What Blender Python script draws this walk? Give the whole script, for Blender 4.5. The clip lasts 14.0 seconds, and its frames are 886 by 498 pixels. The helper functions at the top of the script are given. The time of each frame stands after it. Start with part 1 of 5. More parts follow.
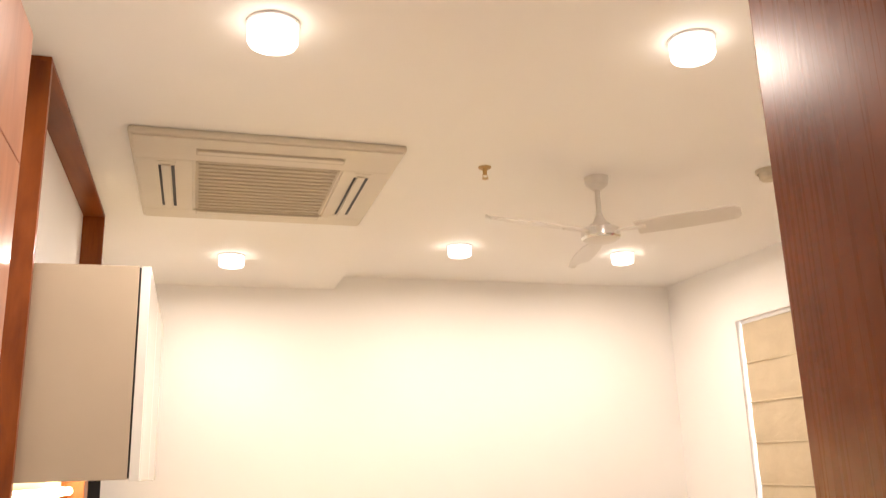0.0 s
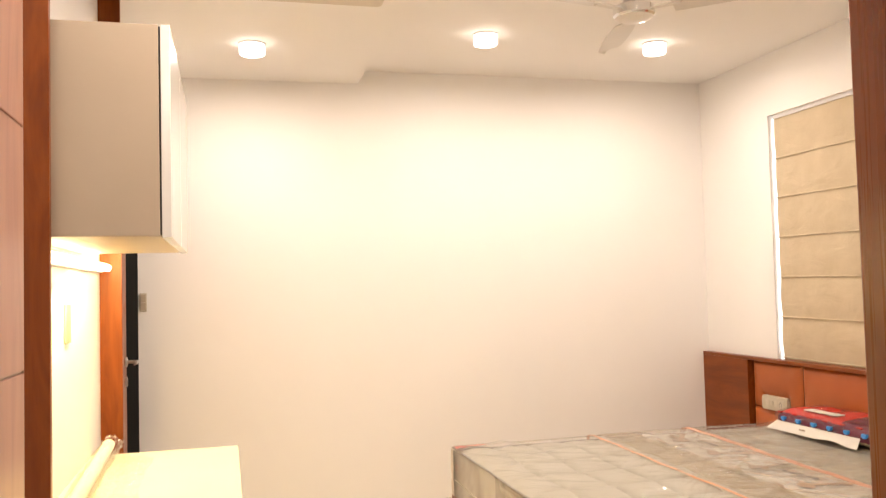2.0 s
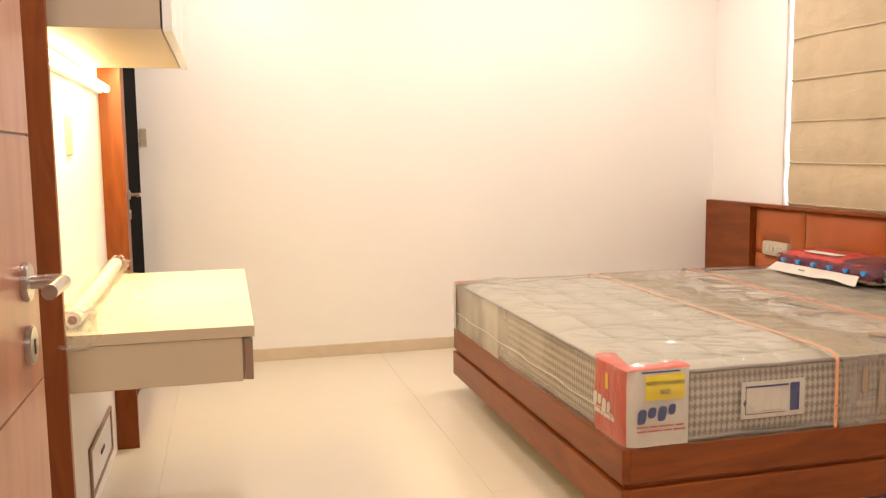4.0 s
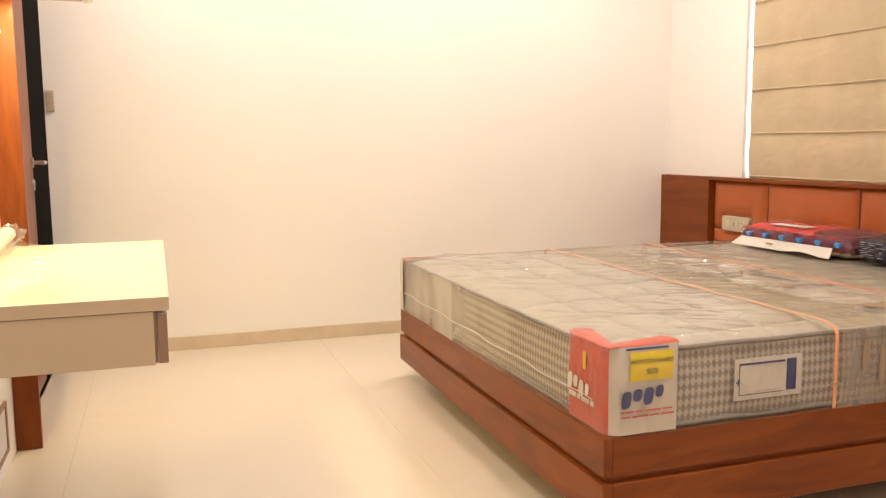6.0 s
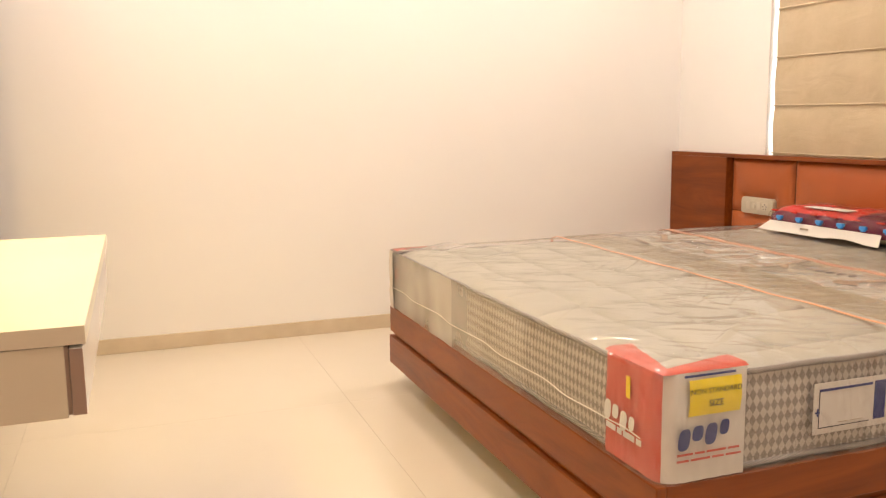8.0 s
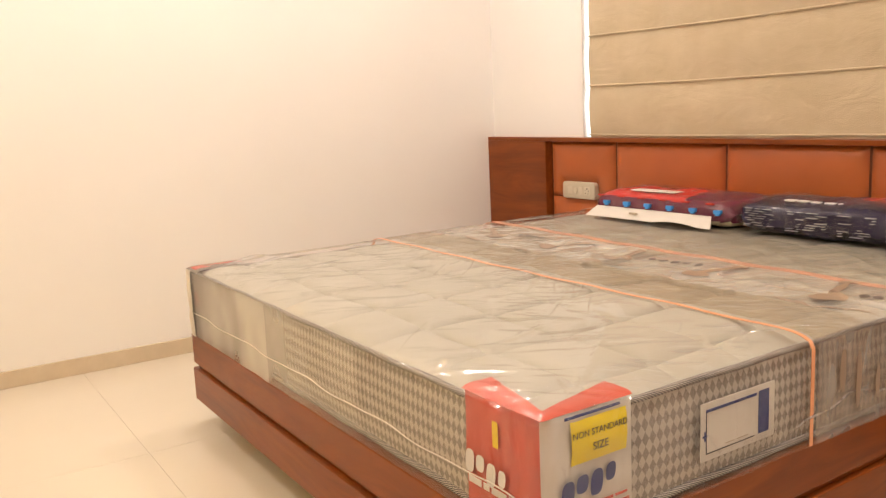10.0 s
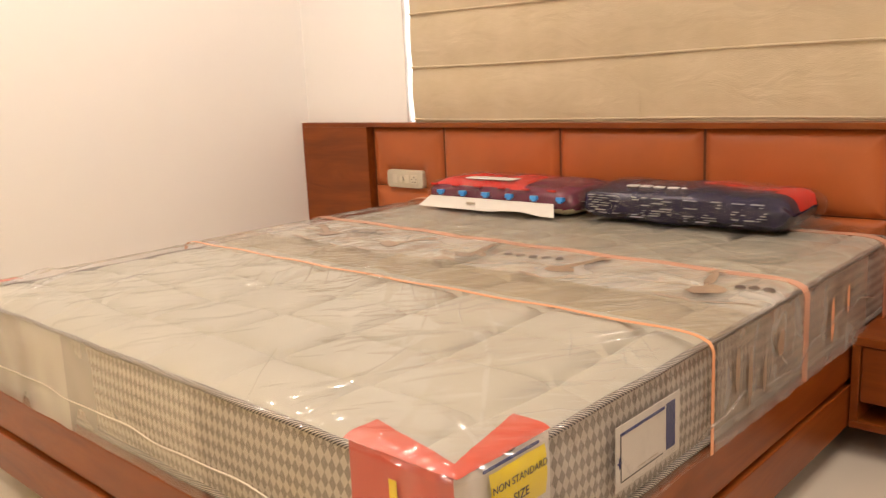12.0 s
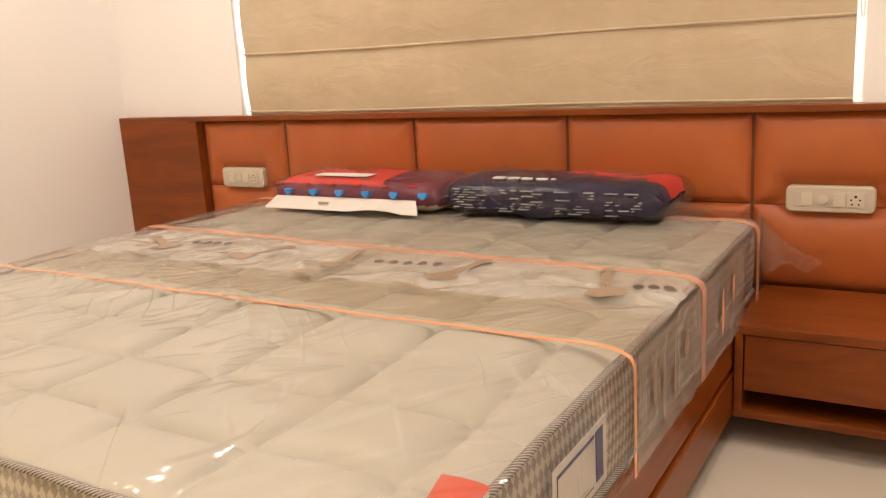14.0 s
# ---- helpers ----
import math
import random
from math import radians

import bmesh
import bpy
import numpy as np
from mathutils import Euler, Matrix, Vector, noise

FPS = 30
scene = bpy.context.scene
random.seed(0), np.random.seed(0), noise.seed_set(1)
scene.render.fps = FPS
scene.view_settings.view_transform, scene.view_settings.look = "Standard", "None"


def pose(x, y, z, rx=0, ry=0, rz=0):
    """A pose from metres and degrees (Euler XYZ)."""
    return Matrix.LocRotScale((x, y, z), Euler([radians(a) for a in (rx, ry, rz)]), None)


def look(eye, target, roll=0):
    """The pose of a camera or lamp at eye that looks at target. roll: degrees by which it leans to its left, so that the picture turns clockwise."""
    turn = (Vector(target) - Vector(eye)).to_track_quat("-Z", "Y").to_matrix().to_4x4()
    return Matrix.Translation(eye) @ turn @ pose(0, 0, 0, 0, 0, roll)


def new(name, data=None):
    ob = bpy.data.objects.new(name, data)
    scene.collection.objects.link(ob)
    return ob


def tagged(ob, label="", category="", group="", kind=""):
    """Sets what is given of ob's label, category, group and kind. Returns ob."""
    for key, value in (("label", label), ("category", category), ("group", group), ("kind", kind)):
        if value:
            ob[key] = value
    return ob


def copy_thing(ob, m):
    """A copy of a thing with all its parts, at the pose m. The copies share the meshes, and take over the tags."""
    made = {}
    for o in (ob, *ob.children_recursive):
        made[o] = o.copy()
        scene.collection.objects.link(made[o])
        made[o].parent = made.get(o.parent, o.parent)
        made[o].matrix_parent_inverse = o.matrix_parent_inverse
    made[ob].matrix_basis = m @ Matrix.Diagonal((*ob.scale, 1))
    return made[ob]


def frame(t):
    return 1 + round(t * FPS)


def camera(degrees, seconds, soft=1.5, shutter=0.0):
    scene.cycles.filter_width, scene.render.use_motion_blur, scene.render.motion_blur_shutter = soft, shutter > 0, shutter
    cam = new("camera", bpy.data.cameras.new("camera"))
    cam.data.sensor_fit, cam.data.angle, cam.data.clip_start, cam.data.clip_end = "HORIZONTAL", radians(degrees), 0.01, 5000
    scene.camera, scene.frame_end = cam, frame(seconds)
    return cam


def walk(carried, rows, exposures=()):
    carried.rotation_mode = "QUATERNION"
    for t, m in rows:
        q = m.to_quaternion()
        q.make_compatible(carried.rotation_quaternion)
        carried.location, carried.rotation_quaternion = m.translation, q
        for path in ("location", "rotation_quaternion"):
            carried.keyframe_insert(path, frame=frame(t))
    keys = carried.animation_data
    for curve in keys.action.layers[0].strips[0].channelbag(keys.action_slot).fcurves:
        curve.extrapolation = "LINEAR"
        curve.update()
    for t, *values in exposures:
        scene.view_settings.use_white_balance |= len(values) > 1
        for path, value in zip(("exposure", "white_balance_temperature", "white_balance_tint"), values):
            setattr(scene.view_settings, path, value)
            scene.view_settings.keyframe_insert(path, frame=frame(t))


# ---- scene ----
cam = camera(55.5, 14.0, 1.2, 0.3)
PATH = [
    (0, (1.059, 1.461, 1.569), (1.607, 3.316, 2.075), -1.8),
    (0.5, (1.074, 1.465, 1.538), (1.617, 3.356, 1.899), -2.5),
    (1, (1.083, 1.483, 1.508), (1.616, 3.395, 1.759), -2.1),
    (1.5, (1.082, 1.5, 1.491), (1.601, 3.423, 1.67), -1.1),
    (2, (1.063, 1.513, 1.415), (1.562, 3.448, 1.505), -1.5),
    (2.5, (1.06, 1.503, 1.351), (1.547, 3.443, 1.379), -1.4),
    (3, (1.047, 1.514, 1.319), (1.534, 3.453, 1.248), -1.2),
    (3.5, (1.041, 1.514, 1.3), (1.529, 3.449, 1.162), -1.0),
    (4, (1.041, 1.553, 1.24), (1.534, 3.479, 1.022), -0.7),
    (6.5, (1.123, 2.003, 1.114), (1.775, 3.878, 0.874), -0.5),
    (7, (1.164, 2.102, 1.13), (1.782, 3.991, 0.913), -0.9),
    (7.2, (1.169, 2.176, 1.122), (1.778, 4.065, 0.88), -0.7),
    (9.5, (1.29, 2.676, 1.105), (2.266, 4.39, 0.773), -2.0),
    (10, (1.337, 2.788, 1.116), (2.411, 4.442, 0.78), -2.7),
    (10.5, (1.363, 2.866, 1.135), (2.499, 4.475, 0.786), -2.9),
    (11, (1.417, 2.951, 1.118), (2.619, 4.511, 0.766), -2.4),
    (11.5, (1.422, 3.018, 1.118), (2.708, 4.503, 0.743), -2.2),
    (12, (1.42, 3.116, 1.116), (2.854, 4.454, 0.722), -2.7),
    (12.5, (1.425, 3.184, 1.118), (2.955, 4.407, 0.711), -3.1),
    (13, (1.452, 3.238, 1.109), (3.047, 4.365, 0.679), -2.6),
    (13.5, (1.49, 3.301, 1.11), (3.121, 4.366, 0.657), -2.6),
    (14, (1.548, 3.363, 1.128), (3.218, 4.369, 0.68), -3.4),
]
EXPOSURES = [(0, -0.03), (3.5, -0.07), (7, -0.05), (10.5, -0.06), (14, -0.08)]
walk(cam, [(t, look(eye, target, roll)) for t, eye, target, roll in PATH], EXPOSURES)

# ---------- light ----------
world = bpy.data.worlds.new("sky")
scene.world = world
world.use_nodes = True
_sky = world.node_tree.nodes.new("ShaderNodeTexSky")
_sky.sky_type, _sky.sun_disc, _sky.sun_elevation, _sky.sun_rotation = "NISHITA", False, radians(48), radians(-60)
_bg = world.node_tree.nodes["Background"]
_bg.inputs[1].default_value = 0.12
world.node_tree.links.new(_sky.outputs[0], _bg.inputs[0])

WARM = (1.0, 0.838, 0.728)
LAMP_WATTS, LAMP_GLOW = 15.3, 6.0

# ---------- plan ----------
LEFT, RIGHT, FAR, NEAR = 0.545, 4.315, 6.765, 2.21      # inner faces of the bedroom walls
CEIL, SOFFIT, SOFFIT_EDGE = 2.80, 2.715, 1.885
DOOR_L, DOOR_R, DOOR_TOP, WALL_T = 0.705, 1.667, 2.46, 0.24
HALL = (-0.7, 2.9, -1.7)                                # hall behind the camera: west, east, south


# ---------- mesh helpers ----------
ORIGIN = {}


def box(bm, x0, x1, y0, y1, z0, z1, bevel=0.0, seg=2):
    m = Matrix.Translation(((x0 + x1) / 2, (y0 + y1) / 2, (z0 + z1) / 2)) @ Matrix.Diagonal((abs(x1 - x0), abs(y1 - y0), abs(z1 - z0), 1))
    vs = bmesh.ops.create_cube(bm, size=1, matrix=m)["verts"]
    if bevel:
        es = list({e for v in vs for e in v.link_edges})
        bmesh.ops.bevel(bm, geom=es, offset=bevel, segments=seg, affect="EDGES", profile=0.5)
    return bm


def boxes(*args, bevel=0.0):
    bm = bmesh.new()
    for a in args:
        box(bm, *a, bevel=bevel)
    return bm


def cyl(bm, c, r, h, axis="z", seg=28, r2=None, bevel=0.0):
    rot = {"z": Matrix(), "x": Matrix.Rotation(radians(90), 4, "Y"), "y": Matrix.Rotation(radians(-90), 4, "X")}[axis]
    vs = bmesh.ops.create_cone(bm, cap_ends=True, segments=seg, radius1=r, radius2=r if r2 is None else r2, depth=h, matrix=Matrix.Translation(c) @ rot)["verts"]
    if bevel:
        es = [e for e in {e for v in vs for e in v.link_edges} if len(e.link_faces) == 2 and max(len(f.verts) for f in e.link_faces) > 4]
        bmesh.ops.bevel(bm, geom=es, offset=bevel, segments=2, affect="EDGES")
    return bm


def lathe(bm, c, profile, seg=36):
    """profile: (radius, height) from c, turned about z."""
    rings = []
    for r, h in profile:
        rings.append([bm.verts.new((c[0] + r * math.cos(2 * math.pi * k / seg), c[1] + r * math.sin(2 * math.pi * k / seg), c[2] + h)) for k in range(seg)])
    for a, b in zip(rings, rings[1:]):
        for k in range(seg):
            bm.faces.new((a[k], a[(k + 1) % seg], b[(k + 1) % seg], b[k]))
    return bm


def tube(bm, pts, r, seg=10):
    pts = [Vector(p) for p in pts]
    rings = []
    for i, p in enumerate(pts):
        d = (pts[min(i + 1, len(pts) - 1)] - pts[max(i - 1, 0)]).normalized()
        u = d.orthogonal().normalized() if i == 0 else (u - d * u.dot(d)).normalized()
        v = d.cross(u)
        rings.append([bm.verts.new(p + r * (math.cos(2 * math.pi * k / seg) * u + math.sin(2 * math.pi * k / seg) * v)) for k in range(seg)])
    for a, b in zip(rings, rings[1:]):
        for k in range(seg):
            bm.faces.new((a[k], a[(k + 1) % seg], b[(k + 1) % seg], b[k]))
    bm.faces.new(rings[0][::-1])
    bm.faces.new(rings[-1])
    return bm


def sheet(fn, nu, nv):
    """A grid of fn(u, v), u and v from 0 to 1."""
    bm = bmesh.new()
    g = [[bm.verts.new(fn(i / nu, j / nv)) for j in range(nv + 1)] for i in range(nu + 1)]
    for i in range(nu):
        for j in range(nv):
            bm.faces.new((g[i][j], g[i + 1][j], g[i + 1][j + 1], g[i][j + 1]))
    bm.normal_update()
    return bm


def thing(name, base, label="", category="", group="", kind=""):
    ob = new(name)
    ob.empty_display_size = 0.1
    ob.location = base
    ORIGIN[ob.name] = Vector(base)
    return tagged(ob, label, category, group, kind)


def finish(name, bm, material, origin, smooth, core=None):
    """core: a point that all faces turn away from (open skins)."""
    bmesh.ops.recalc_face_normals(bm, faces=bm.faces)
    if core:
        bm.normal_update()
        bmesh.ops.reverse_faces(bm, faces=[f for f in bm.faces if f.normal.dot(f.calc_center_median() - Vector(core)) < 0])
    bmesh.ops.translate(bm, verts=bm.verts, vec=-origin)
    me = bpy.data.meshes.new(name)
    bm.edges.index_update()
    crisp = []
    if smooth:
        for e in bm.edges:
            if len(e.link_faces) == 2 and e.calc_face_angle(0) > 0.14:
                a0, a1 = sorted(f.calc_area() for f in e.link_faces)
                if a1 > 8 * a0:
                    crisp.append(e.index)
    bm.to_mesh(me)
    bm.free()
    me.materials.append(material)
    if smooth:
        me.shade_smooth()
        me.set_sharp_from_angle(angle=radians(smooth))
        for k in crisp:     # a flat face beside a small bevel keeps its own normal
            me.edges[k].use_edge_sharp = True
    return me


def part(name, bm, material, parent, label="", smooth=35, core=None):
    """One mesh under a thing or a part; bm is in world places."""
    org = ORIGIN[parent.name]
    ob = new(name, finish(name, bm, material, org, smooth, core))
    ob.parent = parent
    ORIGIN[ob.name] = org
    return tagged(ob, label)


def solid(name, bm, material, label="", category="", group="", kind="", base=None, smooth=35):
    """One mesh that is a thing of its own."""
    if base is None:
        lo = [min(v.co[k] for v in bm.verts) for k in range(3)]
        hi = [max(v.co[k] for v in bm.verts) for k in range(3)]
        base = ((lo[0] + hi[0]) / 2, (lo[1] + hi[1]) / 2, lo[2])
    base = Vector(base)
    ob = new(name, finish(name, bm, material, base, smooth))
    ob.location = base
    ORIGIN[ob.name] = base
    return tagged(ob, label, category, group, kind)


# ---------- materials ----------
def mat(name, color=(0.8, 0.8, 0.8), rough=0.5, metal=0.0, **more):
    m = bpy.data.materials.new(name)
    m.use_nodes = True
    b = m.node_tree.nodes["Principled BSDF"]
    b.inputs["Base Color"].default_value = (*color, 1)
    b.inputs["Roughness"].default_value, b.inputs["Metallic"].default_value = rough, metal
    for k, v in more.items():
        b.inputs[k.replace("_", " ")].default_value = v
    return m


def nodes(m):
    nt = m.node_tree
    return nt, nt.nodes["Principled BSDF"], nt.nodes.new, nt.links.new


def coords(m, scale=(1, 1, 1), rot=(0, 0, 0)):
    nt, b, add, link = nodes(m)
    tc, mp = add("ShaderNodeTexCoord"), add("ShaderNodeMapping")
    mp.inputs["Scale"].default_value = scale
    mp.inputs["Rotation"].default_value = rot
    link(tc.outputs["Object"], mp.inputs["Vector"])
    return mp.outputs[0]


def noise_tex(m, vec, scale, detail=4, rough=0.55, distort=0.0):
    nt, b, add, link = nodes(m)
    n = add("ShaderNodeTexNoise")
    n.inputs["Scale"].default_value, n.inputs["Detail"].default_value = scale, detail
    n.inputs["Roughness"].default_value, n.inputs["Distortion"].default_value = rough, distort
    link(vec, n.inputs["Vector"])
    return n.outputs["Fac"]


def ramp(m, fac, stops):
    nt, b, add, link = nodes(m)
    r = add("ShaderNodeValToRGB")
    while len(r.color_ramp.elements) < len(stops):
        r.color_ramp.elements.new(0.5)
    for e, (p, c) in zip(r.color_ramp.elements, stops):
        e.position, e.color = p, (*c, 1)
    link(fac, r.inputs[0])
    return r.outputs[0]


def bump(m, height, strength=0.2, dist=0.01):
    nt, b, add, link = nodes(m)
    n = add("ShaderNodeBump")
    n.inputs["Strength"].default_value, n.inputs["Distance"].default_value = strength, dist
    link(height, n.inputs["Height"])
    link(n.outputs[0], b.inputs["Normal"])


def varied(name, c1, c2, rough, scale=6.0, fine=90.0, relief=0.05, metal=0.0, **more):
    """Paint, plastic, leather: two tones in broad drifts, fine grain in the relief."""
    m = mat(name, c1, rough, metal, **more)
    nt, b, add, link = nodes(m)
    v = coords(m)
    link(ramp(m, noise_tex(m, v, scale), [(0.3, c1), (0.7, c2)]), b.inputs["Base Color"])
    bump(m, noise_tex(m, v, fine, 3), relief, 0.002)
    return m


def wood(name, dark, mid, light, along="z", rough=0.34, coat=0.06, spec=0.28, tight=6, detail=5):
    m = mat(name, mid, rough)
    nt, b, add, link = nodes(m)
    k = {"x": (1.0, tight, tight), "y": (tight, 1.0, tight), "z": (tight, tight, 1.0)}[along]
    v = coords(m, k)
    big = noise_tex(m, v, 1.5, detail, 0.55, 2.2)
    k2 = {"x": (3, 150, 150), "y": (150, 3, 150), "z": (150, 150, 3)}[along]
    fine = noise_tex(m, coords(m, k2), 1.0, 2)
    mix = add("ShaderNodeMix")
    mix.data_type = "FLOAT"
    mix.inputs[0].default_value = 0.12
    link(big, mix.inputs[2])
    link(fine, mix.inputs[3])
    link(ramp(m, mix.outputs[0], [(0.28, dark), (0.5, mid), (0.75, light)]), b.inputs["Base Color"])
    link(ramp(m, fine, [(0.3, (rough * 0.94,) * 3), (0.8, (rough * 1.08,) * 3)]), b.inputs["Roughness"])
    b.inputs["Coat Weight"].default_value, b.inputs["Coat Roughness"].default_value = coat, 0.12
    b.inputs["Specular IOR Level"].default_value = spec
    bump(m, fine, 0.04, 0.001)
    return m


WD, WM, WL = (0.14, 0.029, 0.0042), (0.205, 0.047, 0.0062), (0.265, 0.069, 0.0095)
M_WOOD_X, M_WOOD_Y, M_WOOD_Z = (wood("polished_teak_" + a, WD, WM, WL, a) for a in "xyz")
# teak made lighter: the light on the jambs is put into the colour
M_FRAME = wood("door_frame_teak_lit", (0.18, 0.042, 0.005), (0.25, 0.064, 0.008), (0.32, 0.088, 0.012), "z", 0.28, 0.0, 0.26, 2.2, 3)
M_LEAF = wood("door_veneer", (0.30, 0.11, 0.06), (0.38, 0.15, 0.085), (0.45, 0.19, 0.11), "z", 0.30, 0.15, 0.5)
M_WALL = varied("wall_paint", (0.885, 0.868, 0.84), (0.865, 0.848, 0.82), 0.6, 1.5, 160, 0.06)
M_CEIL = varied("ceiling_paint", (0.87, 0.85, 0.815), (0.85, 0.83, 0.795), 0.7, 1.2, 120, 0.04)
M_HALL = varied("hall_paint", (0.74, 0.70, 0.64), (0.70, 0.66, 0.60), 0.6, 1.5, 160, 0.06)
M_SKIRT = varied("skirting_tile", (0.60, 0.50, 0.36), (0.66, 0.56, 0.42), 0.2, 9, 60, 0.02)
M_GROUT = mat("grout", (0.60, 0.54, 0.43), 0.6)
# near-black base colour that imitates a side room without any light
M_DARK = varied("unlit_room_black", (0.012, 0.011, 0.010), (0.016, 0.015, 0.013), 0.9)
M_LAM_WHITE = varied("white_laminate", (0.78, 0.765, 0.73), (0.75, 0.735, 0.70), 0.16, 3, 200, 0.02)
M_LAM_TOP = varied("cream_laminate", (0.78, 0.745, 0.59), (0.75, 0.715, 0.56), 0.24, 3, 200, 0.02)
M_LAM_TAUPE = varied("taupe_laminate", (0.46, 0.38, 0.285), (0.43, 0.355, 0.265), 0.4, 4, 160, 0.03)
# the desk's cream laminate, darkened to put the sides' shade into the colour
M_LAM_SHADED = varied("shaded_cream_laminate", (0.60, 0.49, 0.34), (0.57, 0.465, 0.32), 0.35, 4, 160, 0.03)
M_PRINT_GREY = mat("faint_print", (0.33, 0.32, 0.36), 0.4)
M_EDGE = mat("brown_edge_band", (0.30, 0.19, 0.13), 0.45)
M_STEEL = varied("brushed_steel", (0.62, 0.60, 0.57), (0.55, 0.53, 0.50), 0.28, 20, 200, 0.05, metal=1.0)
M_CHROME = mat("chrome", (0.80, 0.80, 0.80), 0.12, 1.0)
M_AC = varied("ac_plastic", (0.62, 0.56, 0.45), (0.59, 0.53, 0.42), 0.4, 5, 150, 0.02)
M_AC_GRILLE = varied("ac_grille_plastic", (0.46, 0.395, 0.29), (0.43, 0.37, 0.27), 0.5, 5, 150, 0.03)
M_SLOT = mat("slot_black", (0.025, 0.022, 0.02), 0.6)
M_FAN = varied("fan_enamel", (0.70, 0.665, 0.61), (0.67, 0.635, 0.58), 0.3, 4, 150, 0.02)
M_PLATE = varied("switch_plate_plastic", (0.56, 0.50, 0.39), (0.53, 0.47, 0.365), 0.35, 8, 150, 0.02)
M_ROCKER = varied("rocker_plastic", (0.62, 0.56, 0.45), (0.59, 0.53, 0.425), 0.3, 8, 150, 0.02)
M_LEATHER = varied("tan_leatherette", (0.42, 0.105, 0.022), (0.37, 0.092, 0.019), 0.36, 5, 260, 0.25)
# leather tone darkened so that shade between the pads lies in the backing's colour
M_SHADE = mat("pad_gap_shade", (0.13, 0.036, 0.011), 0.7)
M_BRASS = mat("brass", (0.45, 0.30, 0.12), 0.35, 1.0)

M_TILE = mat("floor_tile", (0.7, 0.62, 0.5), 0.13)
nt, b, add, link = nodes(M_TILE)
v = coords(M_TILE, (1, 1, 1))
link(ramp(M_TILE, noise_tex(M_TILE, v, 1.6, 6, 0.6, 0.8), [(0.3, (0.69, 0.63, 0.515)), (0.55, (0.70, 0.64, 0.53)), (0.75, (0.695, 0.635, 0.52))]), b.inputs["Base Color"])
link(ramp(M_TILE, noise_tex(M_TILE, v, 9, 3), [(0.3, (0.20,) * 3), (0.8, (0.24,) * 3)]), b.inputs["Roughness"])


def glow(name, color, strength):
    m = mat(name, (0.9, 0.9, 0.9))
    nt, b, add, link = nodes(m)
    b.inputs["Emission Color"].default_value = (*color, 1)
    b.inputs["Emission Strength"].default_value = strength
    return m


M_LAMP = glow("lit_diffuser", (1.0, 0.85, 0.74), LAMP_GLOW)
M_STRIP = glow("lit_tube", (1.0, 0.80, 0.45), 14.0)

# roman blind cloth: a close weave with broad creases
M_BLIND = mat("blind_cloth", (0.44, 0.35, 0.22), 0.8)
nt, b, add, link = nodes(M_BLIND)
v = coords(M_BLIND)
link(ramp(M_BLIND, noise_tex(M_BLIND, v, 7, 5), [(0.3, (0.53, 0.435, 0.285)), (0.7, (0.59, 0.49, 0.335))]), b.inputs["Base Color"])
_w = noise_tex(M_BLIND, coords(M_BLIND, (1, 220, 220)), 1.0, 2)
_c = noise_tex(M_BLIND, coords(M_BLIND, (1, 5, 9)), 1.0, 3, 0.5, 0.6)
_s = add("ShaderNodeMath")
_s.operation = "MULTIPLY_ADD"
_s.inputs[1].default_value = 0.12
link(_w, _s.inputs[0])
link(_c, _s.inputs[2])
bump(M_BLIND, _s.outputs[0], 0.45, 0.02)
b.inputs["Sheen Weight"].default_value = 0.2

# mattress ticking
M_TICK = mat("quilted_ticking", (0.55, 0.50, 0.42), 0.6)
nt, b, add, link = nodes(M_TICK)
v = coords(M_TICK)
link(ramp(M_TICK, noise_tex(M_TICK, v, 4, 4), [(0.3, (0.47, 0.448, 0.38)), (0.7, (0.51, 0.488, 0.42))]), b.inputs["Base Color"])
bump(M_TICK, noise_tex(M_TICK, v, 240, 2), 0.15, 0.002)


def checked(name, axis):
    """Grey and white woven lozenges on the mattress border."""
    m = mat(name, (0.5, 0.45, 0.4), 0.6)
    nt, b, add, link = nodes(m)
    rot = (radians(45), 0, 0) if axis == "y" else (0, radians(45), 0)
    v = coords(m, (1, 1.35, 0.9) if axis == "y" else (1.35, 1, 0.9), rot)
    ck = add("ShaderNodeTexChecker")
    ck.inputs["Scale"].default_value = 54
    ck.inputs["Color1"].default_value, ck.inputs["Color2"].default_value = (0.56, 0.51, 0.45, 1), (0.235, 0.205, 0.18, 1)
    off = add("ShaderNodeVectorMath")
    off.operation = "ADD"
    off.inputs[1].default_value = (0.0130, 0.0130, 0.0130)
    link(v, off.inputs[0])
    link(off.outputs[0], ck.inputs["Vector"])
    n = noise_tex(m, coords(m), 9, 4)
    mx = add("ShaderNodeMix")
    mx.data_type = "RGBA"
    link(ramp(m, n, [(0.2, (0.14,) * 3), (0.8, (0.30,) * 3)]), mx.inputs[0])
    link(ck.outputs[0], mx.inputs[6])
    mx.inputs[7].default_value = (0.46, 0.41, 0.35, 1)
    link(mx.outputs[2], b.inputs["Base Color"])
    bump(m, ck.outputs[1], 0.3, 0.003)
    return m


M_BORDER_X, M_BORDER_Y = checked("border_ticking_x", "x"), checked("border_ticking_y", "y")

M_PIPE = mat("twisted_piping", (0.2, 0.2, 0.2), 0.6)
nt, b, add, link = nodes(M_PIPE)
_wv = add("ShaderNodeTexWave")
_wv.wave_type, _wv.bands_direction = "BANDS", "DIAGONAL"
_wv.inputs["Scale"].default_value = 70
link(coords(M_PIPE, (1, 1, 1.6)), _wv.inputs["Vector"])
